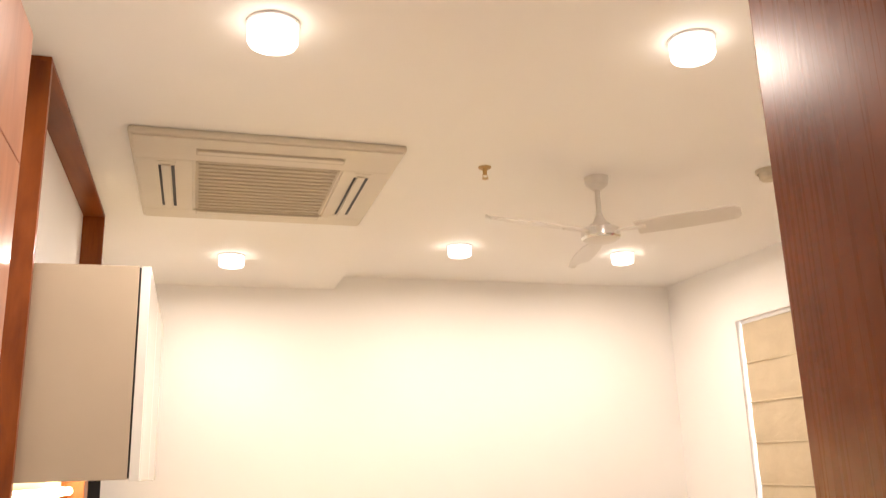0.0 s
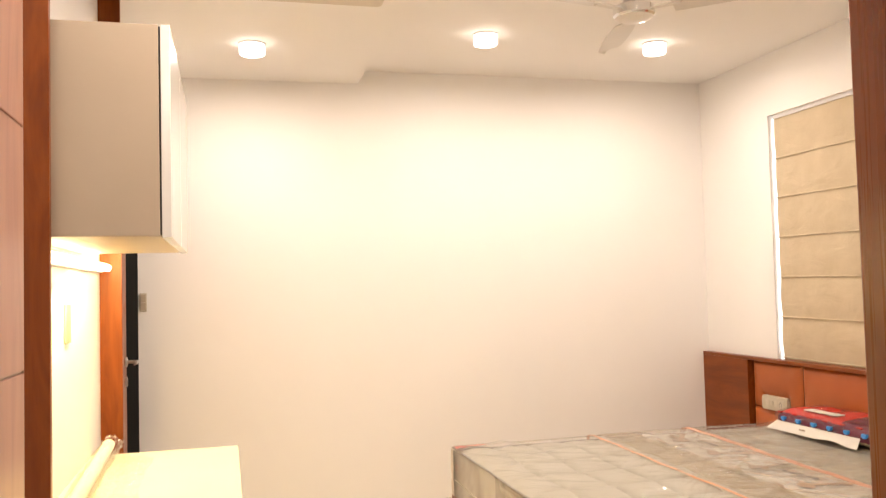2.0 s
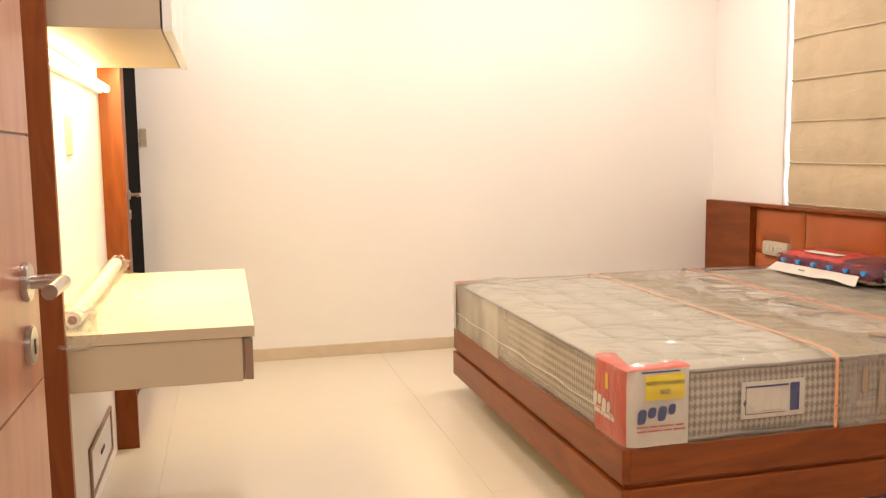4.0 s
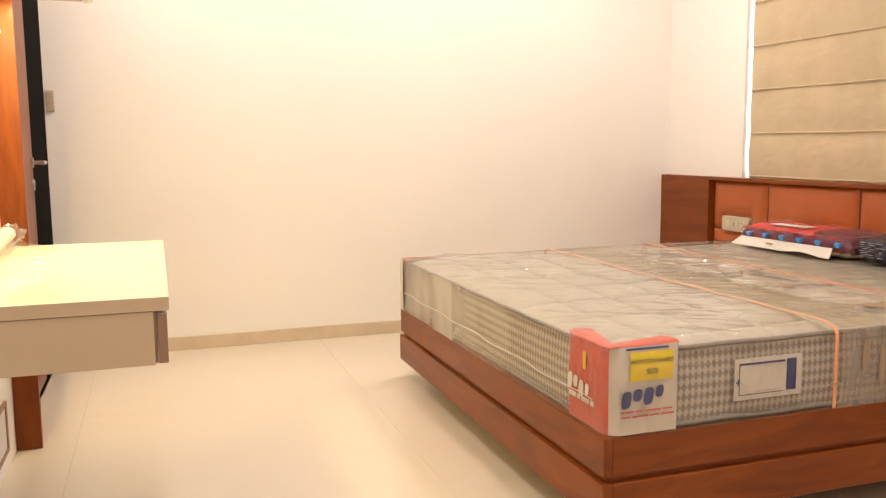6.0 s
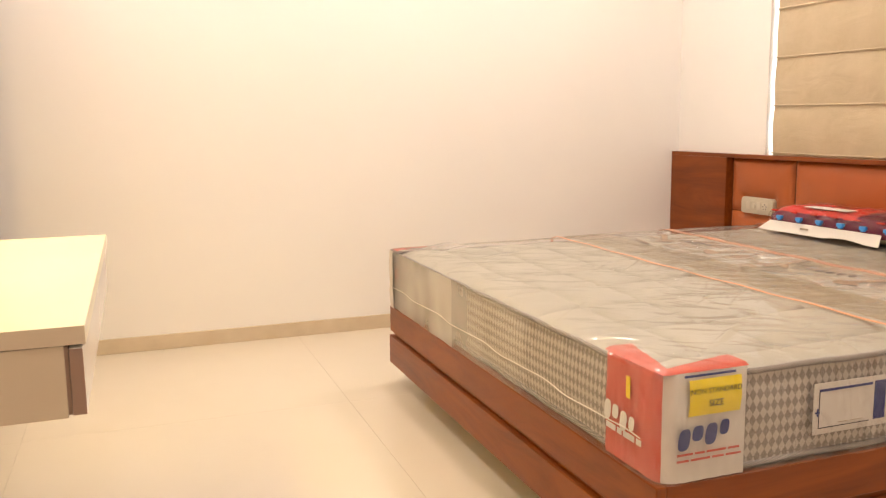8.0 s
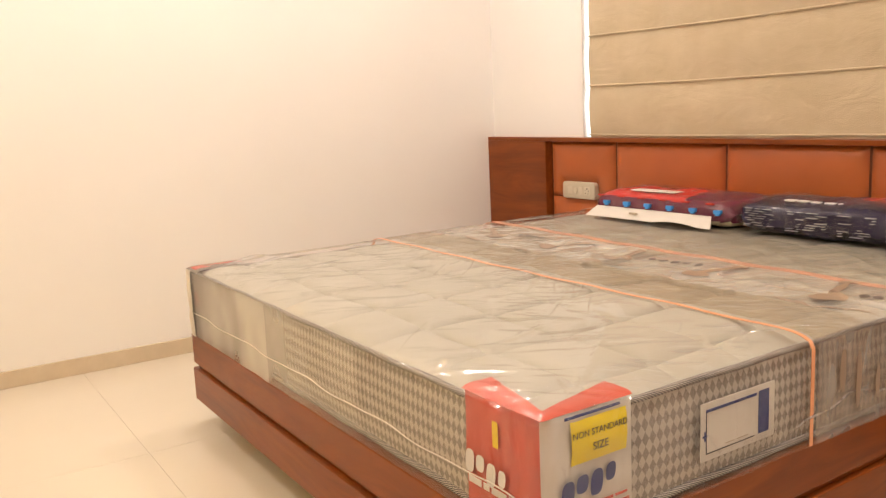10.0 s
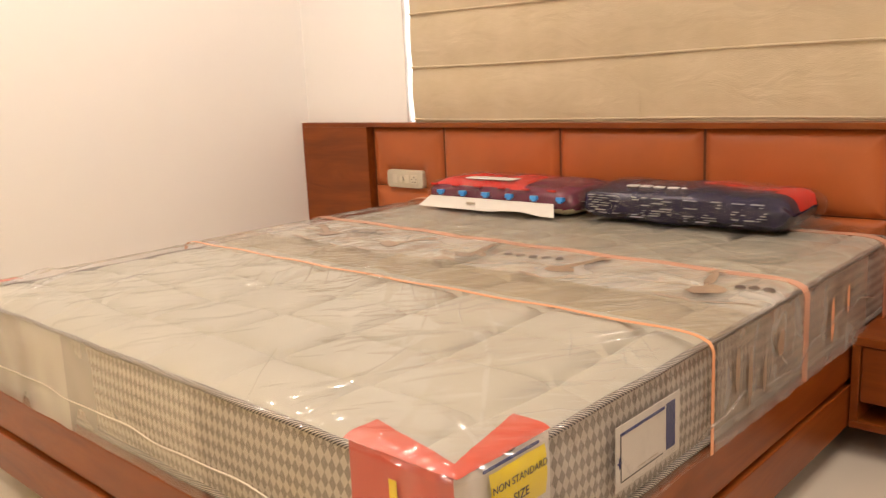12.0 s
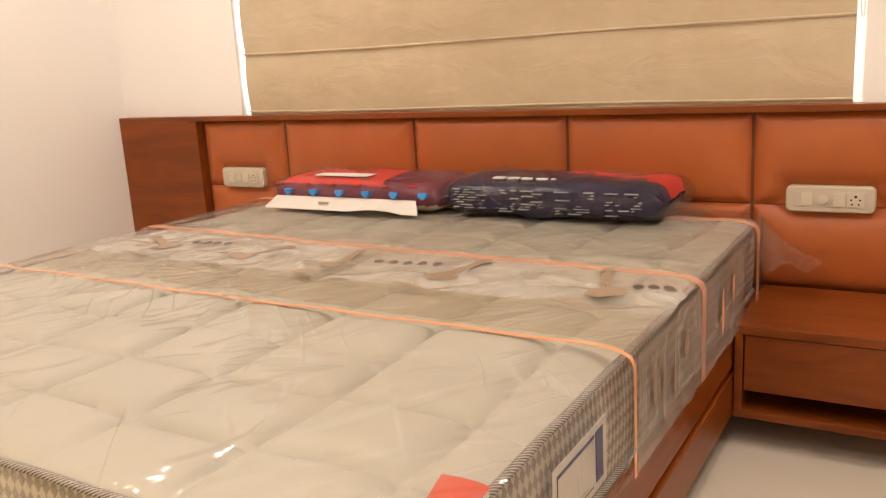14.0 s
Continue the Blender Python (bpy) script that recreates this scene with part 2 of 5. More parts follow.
link(ramp(M_PIPE, _wv.outputs["Fac"], [(0.35, (0.045, 0.04, 0.04)), (0.65, (0.48, 0.43, 0.38))]), b.inputs["Base Color"])


def film(name, scale=(2, 14, 7), turn=0, tint=(0.97, 0.955, 0.93), relief=0.8, haze=0.2, low=0.52, high=0.72, gloss=0.55, deep=0.05, base=0.05, fine=0.18, smoothness=0.10, detail=4, crease=0.0, cscale=(1.3, 7.0, 4.0), thin=0.012):
    """Clear wrapping: see-through, milky along its creases, with a crumpled gloss."""
    m = bpy.data.materials.new(name)
    m.use_nodes = True
    nt = m.node_tree
    add, link = nt.nodes.new, nt.links.new
    nt.nodes.remove(nt.nodes["Principled BSDF"])
    out = nt.nodes["Material Output"]
    tr, gl, df = add("ShaderNodeBsdfTransparent"), add("ShaderNodeBsdfGlossy"), add("ShaderNodeBsdfDiffuse")
    tr.inputs[0].default_value = (*tint, 1)
    gl.inputs["Roughness"].default_value = smoothness
    df.inputs[0].default_value = (0.82, 0.79, 0.74, 1)
    tc, rt, mp, n1, n2 = add("ShaderNodeTexCoord"), add("ShaderNodeMapping"), add("ShaderNodeMapping"), add("ShaderNodeTexNoise"), add("ShaderNodeTexNoise")
    rt.inputs["Rotation"].default_value = (0, 0, radians(turn))
    mp.inputs["Scale"].default_value = scale
    link(tc.outputs["Object"], rt.inputs[0])
    link(rt.outputs[0], mp.inputs[0])
    for n, s, d in ((n1, 1.5, 1.6), (n2, 5.0, 1.0)):
        link(mp.outputs[0], n.inputs["Vector"])
        n.inputs["Scale"].default_value, n.inputs["Detail"].default_value, n.inputs["Distortion"].default_value = s, detail, d
    sm = add("ShaderNodeMath")
    sm.operation = "MULTIPLY_ADD"
    sm.inputs[1].default_value = fine
    link(n2.outputs["Fac"], sm.inputs[0])
    link(n1.outputs["Fac"], sm.inputs[2])
    height, marks = sm.outputs[0], None
    # two sets of pinched creases, each in patches
    for k, (turn2, seed) in enumerate(((turn, 0.0), (turn - 75, 7.0)) if crease else ()):
        r2, m2, n3, n4 = add("ShaderNodeMapping"), add("ShaderNodeMapping"), add("ShaderNodeTexNoise"), add("ShaderNodeTexNoise")
        r2.inputs["Rotation"].default_value, r2.inputs["Location"].default_value = (0, 0, radians(turn2)), (seed, seed, seed)
        m2.inputs["Scale"].default_value = cscale
        link(tc.outputs["Object"], r2.inputs[0])
        link(r2.outputs[0], m2.inputs[0])
        link(m2.outputs[0], n3.inputs["Vector"])
        link(r2.outputs[0], n4.inputs["Vector"])
        n3.inputs["Scale"].default_value, n3.inputs["Detail"].default_value, n3.inputs["Distortion"].default_value = 1.6, 0.6, 0.12
        n4.inputs["Scale"].default_value, n4.inputs["Detail"].default_value = 3.4, 2.0
        sb, ab, rg, pm, mm, ad = add("ShaderNodeMath"), add("ShaderNodeMath"), add("ShaderNodeMapRange"), add("ShaderNodeMapRange"), add("ShaderNodeMath"), add("ShaderNodeMath")
        sb.operation, ab.operation, mm.operation, ad.operation = "SUBTRACT", "ABSOLUTE", "MULTIPLY", "MULTIPLY_ADD"
        sb.inputs[1].default_value = 0.5
        link(n3.outputs["Fac"], sb.inputs[0])
        link(sb.outputs[0], ab.inputs[0])
        link(ab.outputs[0], rg.inputs[0])
        rg.inputs[1].default_value, rg.inputs[2].default_value, rg.inputs[3].default_value, rg.inputs[4].default_value = 0.0, thin, 1.0, 0.0
        link(n4.outputs["Fac"], pm.inputs[0])
        pm.inputs[1].default_value, pm.inputs[2].default_value = 0.50, 0.62
        link(rg.outputs[0], mm.inputs[0])
        link(pm.outputs[0], mm.inputs[1])
        ad.inputs[1].default_value = crease
        link(mm.outputs[0], ad.inputs[0])
        link(height, ad.inputs[2])
        height = ad.outputs[0]
        if marks is None:
            marks = mm.outputs[0]
        else:
            mx = add("ShaderNodeMath")
            mx.operation = "MAXIMUM"
            link(marks, mx.inputs[0])
            link(mm.outputs[0], mx.inputs[1])
            marks = mx.outputs[0]
    bp = add("ShaderNodeBump")
    bp.inputs["Strength"].default_value, bp.inputs["Distance"].default_value = relief, deep
    link(height, bp.inputs["Height"])
    link(bp.outputs[0], gl.inputs["Normal"])
    fr, mu = add("ShaderNodeFresnel"), add("ShaderNodeMath")
    fr.inputs["IOR"].default_value = 1.4
    mu.operation = "MULTIPLY_ADD"
    mu.use_clamp = True
    mu.inputs[1].default_value, mu.inputs[2].default_value = gloss, base
    link(fr.outputs[0], mu.inputs[0])
    hz, mixa, mixb = add("ShaderNodeValToRGB"), add("ShaderNodeMixShader"), add("ShaderNodeMixShader")
    hz.color_ramp.elements[0].position, hz.color_ramp.elements[1].position = low, high
    hz.color_ramp.elements[0].color, hz.color_ramp.elements[1].color = (haze * 0.15,) * 3 + (1,), (haze,) * 3 + (1,)
    link(n1.outputs["Fac"], hz.inputs[0])
    veil = hz.outputs[0]
    if marks is not None:
        vm = add("ShaderNodeMath")
        vm.operation, vm.use_clamp = "MULTIPLY_ADD", True
        vm.inputs[1].default_value = 0.10
        link(marks, vm.inputs[0])
        link(veil, vm.inputs[2])
        veil = vm.outputs[0]
    link(veil, mixa.inputs[0])
    link(tr.outputs[0], mixa.inputs[1])
    link(df.outputs[0], mixa.inputs[2])
    link(mu.outputs[0], mixb.inputs[0])
    link(mixa.outputs[0], mixb.inputs[1])
    link(gl.outputs[0], mixb.inputs[2])
    link(mixb.outputs[0], out.inputs["Surface"])
    return m


M_WRAP = film("clear_wrap", (1.6, 3.4, 3), 32, (0.985, 0.975, 0.955), 0.8, 0.07, 0.50, 0.74, 0.62, 0.035, 0.05, 0.05, 0.14, 1.6, crease=0.12, cscale=(0.9, 9.0, 4.0), thin=0.020)
M_WRAP_FOOT = [film("clear_wrap_foot", (2, 2, 1.2), 0, haze=h, low=0.0, high=1.0, gloss=0.22, base=0.03, fine=0.03, detail=0.5, relief=0.25, smoothness=0.16) for h in (0.66, 0.46, 0.28)]
M_WRAP_SIDE = film("clear_wrap_side", (5, 5, 2.2), 0, haze=0.10, low=0.48, high=0.74, gloss=0.5, fine=0.08, detail=2, relief=0.8, smoothness=0.10, crease=0.25, cscale=(6, 6, 2.5))
M_WRAP_BAG = film("clear_bag", (14, 14, 14), 0, haze=0.14, low=0.5, high=0.75, relief=0.9, gloss=0.5, deep=0.03, smoothness=0.12, crease=0.3, cscale=(9, 14, 9))
M_WRAP_PACK = film("pillow_bag", (20, 20, 20), 20, haze=0.008, low=0.6, high=0.75, relief=1.0, gloss=0.22, deep=0.026, base=0.018, fine=0.35, smoothness=0.22, crease=0.30, cscale=(12, 26, 18), thin=0.04)
M_TAPE = varied("coral_tape", (0.80, 0.40, 0.25), (0.74, 0.35, 0.21), 0.3, 12, 90, 0.1, Alpha=0.42)
M_ORANGE = varied("orange_strap", (0.78, 0.37, 0.19), (0.72, 0.33, 0.165), 0.35, 20, 200, 0.1)
M_RED = varied("coral_card", (0.62, 0.115, 0.075), (0.56, 0.10, 0.065), 0.35, 7, 120, 0.04)
M_CARD = varied("white_card", (0.70, 0.66, 0.60), (0.66, 0.62, 0.56), 0.45, 8, 120, 0.04)
M_YELLOW = varied("yellow_sticker", (0.90, 0.72, 0.015), (0.86, 0.67, 0.015), 0.35, 8, 120, 0.02)
M_BLUE = mat("dark_blue_print", (0.035, 0.05, 0.19), 0.4)
M_INK = mat("black_print", (0.03, 0.03, 0.035), 0.5)
M_BROWN_PRINT = mat("brown_print", (0.34, 0.25, 0.175), 0.35)
M_INK_SOFT = mat("grey_brown_print", (0.12, 0.095, 0.085), 0.4)
M_NAVY = varied("navy_print_film", (0.012, 0.009, 0.036), (0.018, 0.013, 0.050), 0.24, 14, 55, 1.0)
M_WINE = varied("wine_print_film", (0.16, 0.022, 0.045), (0.12, 0.018, 0.05), 0.22, 14, 55, 0.8)
M_SCARLET = varied("scarlet_print_film", (0.62, 0.03, 0.025), (0.54, 0.025, 0.02), 0.22, 14, 60, 0.2)
M_SKYBLUE = mat("blue_print", (0.05, 0.28, 0.72), 0.3)
M_WHITE_PRINT = mat("white_print", (0.78, 0.76, 0.74), 0.4)
M_FOAM = varied("cream_pillow_cloth", (0.68, 0.61, 0.42), (0.62, 0.55, 0.38), 0.8, 10, 200, 0.2)
M_UPVC = varied("white_window_plastic", (0.80, 0.80, 0.80), (0.77, 0.77, 0.77), 0.3, 5, 120, 0.02)
M_GLASS = mat("window_glass", (1, 1, 1), 0.0, 0.0, IOR=1.45, Transmission_Weight=1.0)
M_ROLL = varied("white_paper_roll", (0.78, 0.74, 0.68), (0.74, 0.70, 0.63), 0.5, 12, 120, 0.08)


# ---------- the shell ----------
T = 0.15
# left wall, with a doorway to a dark room at its far end
D2_Y0, D2_Y1, D2_TOP = 5.50, FAR, 2.12
solid("wall_west", boxes((LEFT - T, LEFT, NEAR - 0.0, D2_Y0, 0, 2.9), (LEFT - T, LEFT, D2_Y0, D2_Y1, D2_TOP, 2.9)), M_WALL, "plain cream painted wall with a dark doorway", "wall", kind="structure")
solid("wall_north", boxes((LEFT + 0.012, RIGHT + 0.25, FAR, FAR + T, 0, 2.9), (LEFT - T, LEFT + 0.012, FAR, FAR + T, D2_TOP, 2.9)), M_WALL, "plain cream painted wall behind the bed foot", "wall", kind="structure")
WIN_Y0, WIN_Y1, WIN_Z0, WIN_Z1 = 3.572, 6.010, 0.86, 2.418
solid("wall_east", boxes((RIGHT, RIGHT + 0.25, NEAR - WALL_T, WIN_Y0, 0, 2.9), (RIGHT, RIGHT + 0.25, WIN_Y1, FAR, 0, 2.9), (RIGHT, RIGHT + 0.25, WIN_Y0, WIN_Y1, 0, WIN_Z0), (RIGHT, RIGHT + 0.25, WIN_Y0, WIN_Y1, WIN_Z1, 2.9)), M_WALL, "cream painted wall with a wide window", "wall", kind="structure")
J = 0.03
solid("wall_south", boxes((LEFT - T, DOOR_L - J, NEAR - WALL_T, NEAR, 0, 2.9), (DOOR_R + J, RIGHT, NEAR - WALL_T, NEAR, 0, 2.9), (DOOR_L - J, DOOR_R + J, NEAR - WALL_T, NEAR, DOOR_TOP + J, 2.9)), M_WALL, "cream painted wall with the bedroom doorway", "wall", kind="structure")
solid("ceiling", boxes((SOFFIT_EDGE, RIGHT + 0.25, NEAR, FAR, CEIL, 2.9)), M_CEIL, "smooth cream painted ceiling", "ceiling", kind="structure")
solid("ceiling_drop", boxes((LEFT, SOFFIT_EDGE, NEAR, FAR, SOFFIT, 2.9)), M_CEIL, "lowered band of cream painted ceiling", "ceiling", kind="structure")
# hall behind the doorway
hw, he, hs = HALL
hn = NEAR - WALL_T
solid("wall_hall_west", boxes((hw - T, hw, hs, hn, 0, 2.9)), M_HALL, "plain hall wall", "wall", kind="structure")
solid("wall_hall_east", boxes((he, he + T, hs, hn, 0, 2.9)), M_HALL, "plain hall wall", "wall", kind="structure")
solid("wall_hall_south", boxes((hw - T, he + T, hs - T, hs, 0, 2.9)), M_HALL, "plain hall wall", "wall", kind="structure")
solid("wall_hall_north", boxes((hw, LEFT - T, hn, hn + 0.1, 0, 2.9)), M_HALL, "plain hall wall", "wall", kind="structure")
solid("ceiling_hall", boxes((hw - T, he + T, hs - T, hn, 2.8, 2.9)), M_CEIL, "plain hall ceiling", "ceiling", kind="structure")
# dark room behind the second doorway; its darkness is put into the surface colour
solid("wall_dark_room", boxes((-0.9, -0.8, 4.9, FAR + T, 0, 2.5), (-0.8, LEFT - T, 4.9, 5.0, 0, 2.5), (-0.8, LEFT + 0.0115, FAR - 0.004 + 0.005, FAR + T, 0, D2_TOP - 0.03), (-0.8, LEFT - T, 5.0, FAR + T, 2.4, 2.5)), M_DARK, "side room walls, near-black to stand in for no light", "wall", kind="structure")
solid("floor_dark_room", boxes((-0.8, LEFT - T, 5.0, FAR, -0.05, -0.004)), M_DARK, "side room floor, near-black to stand in for no light", "floor", kind="structure")
solid("ground", boxes((-60, 80, -60, 80, -0.6, -0.5)), varied("earth", (0.16, 0.13, 0.09), (0.12, 0.10, 0.07), 0.9), "bare earth outside", "ground", kind="structure")

# floor: large tiles on a bed of grout
floor = solid("floor", boxes((hw, RIGHT, hs, FAR, -0.06, -0.0022), (LEFT - T, LEFT, D2_Y0, D2_Y1, -0.06, -0.0022)), M_GROUT, "glossy cream vitrified tile floor", "floor", kind="structure")

# skirting tiles
SK = 0.075
for n, b_ in (("baseboard_north", (LEFT + 0.012, 4.27, FAR - 0.012, FAR, 0, SK)), ("baseboard_west", (LEFT, LEFT + 0.012, NEAR, 3.79, 0, SK)), ("baseboard_south", (DOOR_R + 0.09, RIGHT, NEAR, NEAR + 0.012, 0, SK)), ("baseboard_east", (RIGHT - 0.012, RIGHT, NEAR + 0.012, 3.2, 0, SK))):
    solid(n, boxes(b_, bevel=0.002), M_SKIRT, "low beige tile skirting", "baseboard", kind="structure")

# door frame
fr = thing("door_frame", (1.25, NEAR, 0), "polished reddish-brown teak door frame", "door frame", kind="structure")
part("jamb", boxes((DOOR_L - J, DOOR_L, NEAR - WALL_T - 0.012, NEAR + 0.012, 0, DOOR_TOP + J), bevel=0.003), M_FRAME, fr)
bm = boxes((DOOR_R, DOOR_R + J, NEAR - WALL_T - 0.012, NEAR + 0.004, 0, DOOR_TOP - 0.001), bevel=0.003)
for q in bm.verts:      # splayed a little towards the hall, added to catch a lamp's highlight
    if q.co.x < DOOR_R + 0.01:
        q.co.x -= 0.036 * max(0.0, NEAR - q.co.y) / WALL_T
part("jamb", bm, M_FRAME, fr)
part("head", boxes((DOOR_L, DOOR_R, NEAR - WALL_T - 0.012, NEAR + 0.012, DOOR_TOP, DOOR_TOP + J), bevel=0.003), M_WOOD_X, fr)
for y0, y1 in ((NEAR - WALL_T - 0.03, NEAR - WALL_T - 0.012),):
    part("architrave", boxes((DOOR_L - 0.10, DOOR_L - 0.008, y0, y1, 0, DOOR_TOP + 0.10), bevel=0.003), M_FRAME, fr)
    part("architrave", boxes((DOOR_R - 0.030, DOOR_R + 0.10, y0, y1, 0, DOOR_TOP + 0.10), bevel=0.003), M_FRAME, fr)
    part("architrave", boxes((DOOR_L - 0.008, DOOR_R + 0.008, y0, y1, DOOR_TOP + 0.008, DOOR_TOP + 0.10), bevel=0.003), M_WOOD_X, fr)


def lever(parent, x, y, z, name="door_handle", into=-1, size=1.0):
    """Round rose, neck and bar of a lever that stands out along +x and runs along y."""
    bm = bmesh.new()
    cyl(bm, (x + 0.005, y, z), 0.026 * size, 0.010, "x", 28, bevel=0.002)
    h = part(name, bm, M_STEEL, parent, "brushed steel lever handle")
    bm = bmesh.new()
    tube(bm, [(x + 0.008, y, z), (x + 0.050, y, z), (x + 0.058, y + into * 0.004, z), (x + 0.062, y + into * 0.014, z), (x + 0.062, y + into * 0.13, z)], 0.0095 * size, 14)
    part("grip", bm, M_STEEL, h)
    bm = bmesh.new()
    cyl(bm, (x + 0.005, y, z - 0.105), 0.026 * size, 0.010, "x", 28, bevel=0.002)
    k = part("keyhole_rose", bm, M_STEEL, parent, "steel keyhole rose")
    bm = boxes((x + 0.009, x + 0.0112, y - 0.004, y + 0.004, z - 0.120, z - 0.095))
    part("keyhole", bm, M_SLOT, k)


# bedroom door leaf, wide open along the left
LX, LY1 = 0.715, 3.15
door = thing("door_1", (LX - 0.02, NEAR + 0.02, 0.01), "open reddish wood veneer bedroom door", "door", kind="structure")
GROOVES = [0.012, 0.44, 0.86, 1.285, 1.72, 2.16, 2.44]
for z0, z1 in zip(GROOVES, GROOVES[1:]):
    part("panel", boxes((LX - 0.038, LX, NEAR + 0.02, LY1 - 0.006, z0 + 0.002, z1 - 0.002), bevel=0.0015), M_LEAF, door)
part("lipping", boxes((LX - 0.037, LX - 0.001, LY1 - 0.006, LY1, 0.012, 2.44), bevel=0.001), M_EDGE, door, "thin edge strip")
part("core", boxes((LX - 0.034, LX - 0.004, NEAR + 0.022, LY1 - 0.007, 0.014, 2.438)), M_EDGE, door)
lever(door, LX, LY1 - 0.105, 1.044, size=1.25)

# second door, ajar before the dark room
d2 = thing("door_2", (LEFT - 0.03, D2_Y0, 0), "reddish-brown side door standing ajar", "door", kind="structure")
part("leaf", boxes((LEFT - 0.045, LEFT - 0.008, D2_Y0 + 0.03, 6.34, 0.01, 2.09), bevel=0.002), M_WOOD_Z, d2)
part("jamb", boxes((LEFT - T, LEFT + 0.012, D2_Y0, D2_Y0 + 0.028, 0, D2_TOP), bevel=0.002), M_WOOD_Z, d2)
part("head", boxes((LEFT - T, LEFT + 0.012, D2_Y0 + 0.028, D2_Y1, D2_TOP - 0.028, D2_TOP), bevel=0.002), M_WOOD_Y, d2)
lever(d2, LEFT - 0.008, 6.29, 1.06, into=-1)

# ---------- window and blind ----------
win = thing("window_1", (RIGHT + 0.17, (WIN_Y0 + WIN_Y1) / 2, WIN_Z0), "white framed window behind a drawn blind", "window", kind="structure")
WX = RIGHT + 0.15
ym = (WIN_Y0 + WIN_Y1) / 2
part("window_frame", boxes((WX, WX + 0.06, WIN_Y0, WIN_Y0 + 0.05, WIN_Z0, WIN_Z1), (WX, WX + 0.06, WIN_Y1 - 0.05, WIN_Y1, WIN_Z0, WIN_Z1), (WX, WX + 0.06, WIN_Y0 + 0.05, WIN_Y1 - 0.05, WIN_Z0, WIN_Z0 + 0.05), (WX, WX + 0.06, WIN_Y0 + 0.05, WIN_Y1 - 0.05, WIN_Z1 - 0.05, WIN_Z1), (WX, WX + 0.06, ym - 0.03, ym + 0.03, WIN_Z0 + 0.05, WIN_Z1 - 0.05)), M_UPVC, win)
for a, b_ in ((WIN_Y0 + 0.05, ym - 0.03), (ym + 0.03, WIN_Y1 - 0.05)):
    g = part("pane", boxes((WX + 0.026, WX + 0.032, a, b_, WIN_Z0 + 0.05, WIN_Z1 - 0.05)), M_GLASS, win)
    g.visible_shadow = False

BX, BY0, BY1, BZ0, BZ1 = 4.352, 3.60, 5.994, 0.903, 2.415
blind = thing("roman_blind", (BX, ym, BZ0), "drawn beige cloth roman blind with stitched folds", "blind")
FOLDS = [BZ0 + 0.033 + 0.2425 * k for k in range(7)]


def blind_at(u, v):
    y, z = BY0 + (BY1 - BY0) * u, BZ0 + (BZ1 - BZ0) * v
    sag = 0.007 * math.sin(u * 7.3 + z * 2.1) + 0.012 * (1 - abs(2 * u - 1)) * 0.4
    k = ((z - FOLDS[0] + sag * 0.6) / 0.2425) % 1.0
    belly = 0.010 * math.sin(math.pi * k) * (0.7 + 0.3 * math.sin(5 * u + 3 * z))
    ripple = 0.004 * noise.noise((y * 3.2, z * 4.1, 1.7))
    return (BX - belly + ripple, y, z)


part("cloth", sheet(blind_at, 120, 110), M_BLIND, blind, smooth=60)
for z in FOLDS[:6]:
    bm = bmesh.new()
    tube(bm, [(BX - 0.006 + 0.002 * math.sin(k), BY0 + (BY1 - BY0) * k / 24, z - 0.012 * (1 - abs(2 * k / 24 - 1)) * 0.24 - 0.0035 * math.sin(k / 24 * 7.3 + z * 2.1)) for k in range(25)], 0.0045, 8)
    part("fold_rod", bm, M_BLIND, blind)
part("seam", sheet(lambda u, v: (blind_at(0.4925 + 0.0022 * u, v)[0] - 0.0022, BY0 + (BY1 - BY0) * (0.4925 + 0.0022 * u), BZ0 + (BZ1 - BZ0) * v), 1, 60), M_BLIND, blind)
part("head_rail", boxes((BX - 0.012, BX + 0.03, BY0, BY1, BZ1 - 0.02, BZ1 + 0.004), bevel=0.002), M_UPVC, blind)
bm = bmesh.new()
tube(bm, [(BX - 0.035, BY0 - 0.012, 2.40), (BX - 0.035, BY0 - 0.012, 1.20), (BX - 0.033, BY0 - 0.016, 1.165), (BX - 0.030, BY0 - 0.022, 1.17), (BX - 0.030, BY0 - 0.022, 2.40)], 0.0022, 6)
part("pull_cord", bm, M_UPVC, blind, "white looped pull cord")

l = bpy.data.lights.new("window_daylight", "AREA")
l.shape, l.size, l.size_y, l.energy, l.color = "RECTANGLE", WIN_Y1 - WIN_Y0 - 0.12, WIN_Z1 - WIN_Z0 - 0.12, 55.0, (0.92, 0.97, 1.0)
lo = new("window_daylight", l)
lo.matrix_world = look((WX - 0.01, ym, (WIN_Z0 + WIN_Z1) / 2), (0, ym, (WIN_Z0 + WIN_Z1) / 2))

# ---------- ceiling things ----------
# the last one is unseen, added to brighten the bed's side and the floor
LAMPS = [(1.212, 3.49, SOFFIT), (1.21, 5.98, SOFFIT), (2.45, 3.455, CEIL), (2.465, 5.89, CEIL), (3.50, 5.90, CEIL), (3.40, 2.95, CEIL)]


def downlight():
    ob = thing("ceiling_downlight", (0, 0, 0), "lit round white drum light on the ceiling", "downlight", "ceiling downlights")
    bm = bmesh.new()
    lathe(bm, (0, 0, 0), [(0.001, -0.0005), (0.071, -0.0005), (0.071, -0.007), (0.066, -0.009)])
    part("base", bm, M_UPVC, ob)
    bm = bmesh.new()
    lathe(bm, (0, 0, 0), [(0.066, -0.007), (0.066, -0.052), (0.062, -0.059), (0.054, -0.062), (0.001, -0.0625)])
    part("diffuser", bm, M_LAMP, ob, "glowing drum diffuser")
    return ob


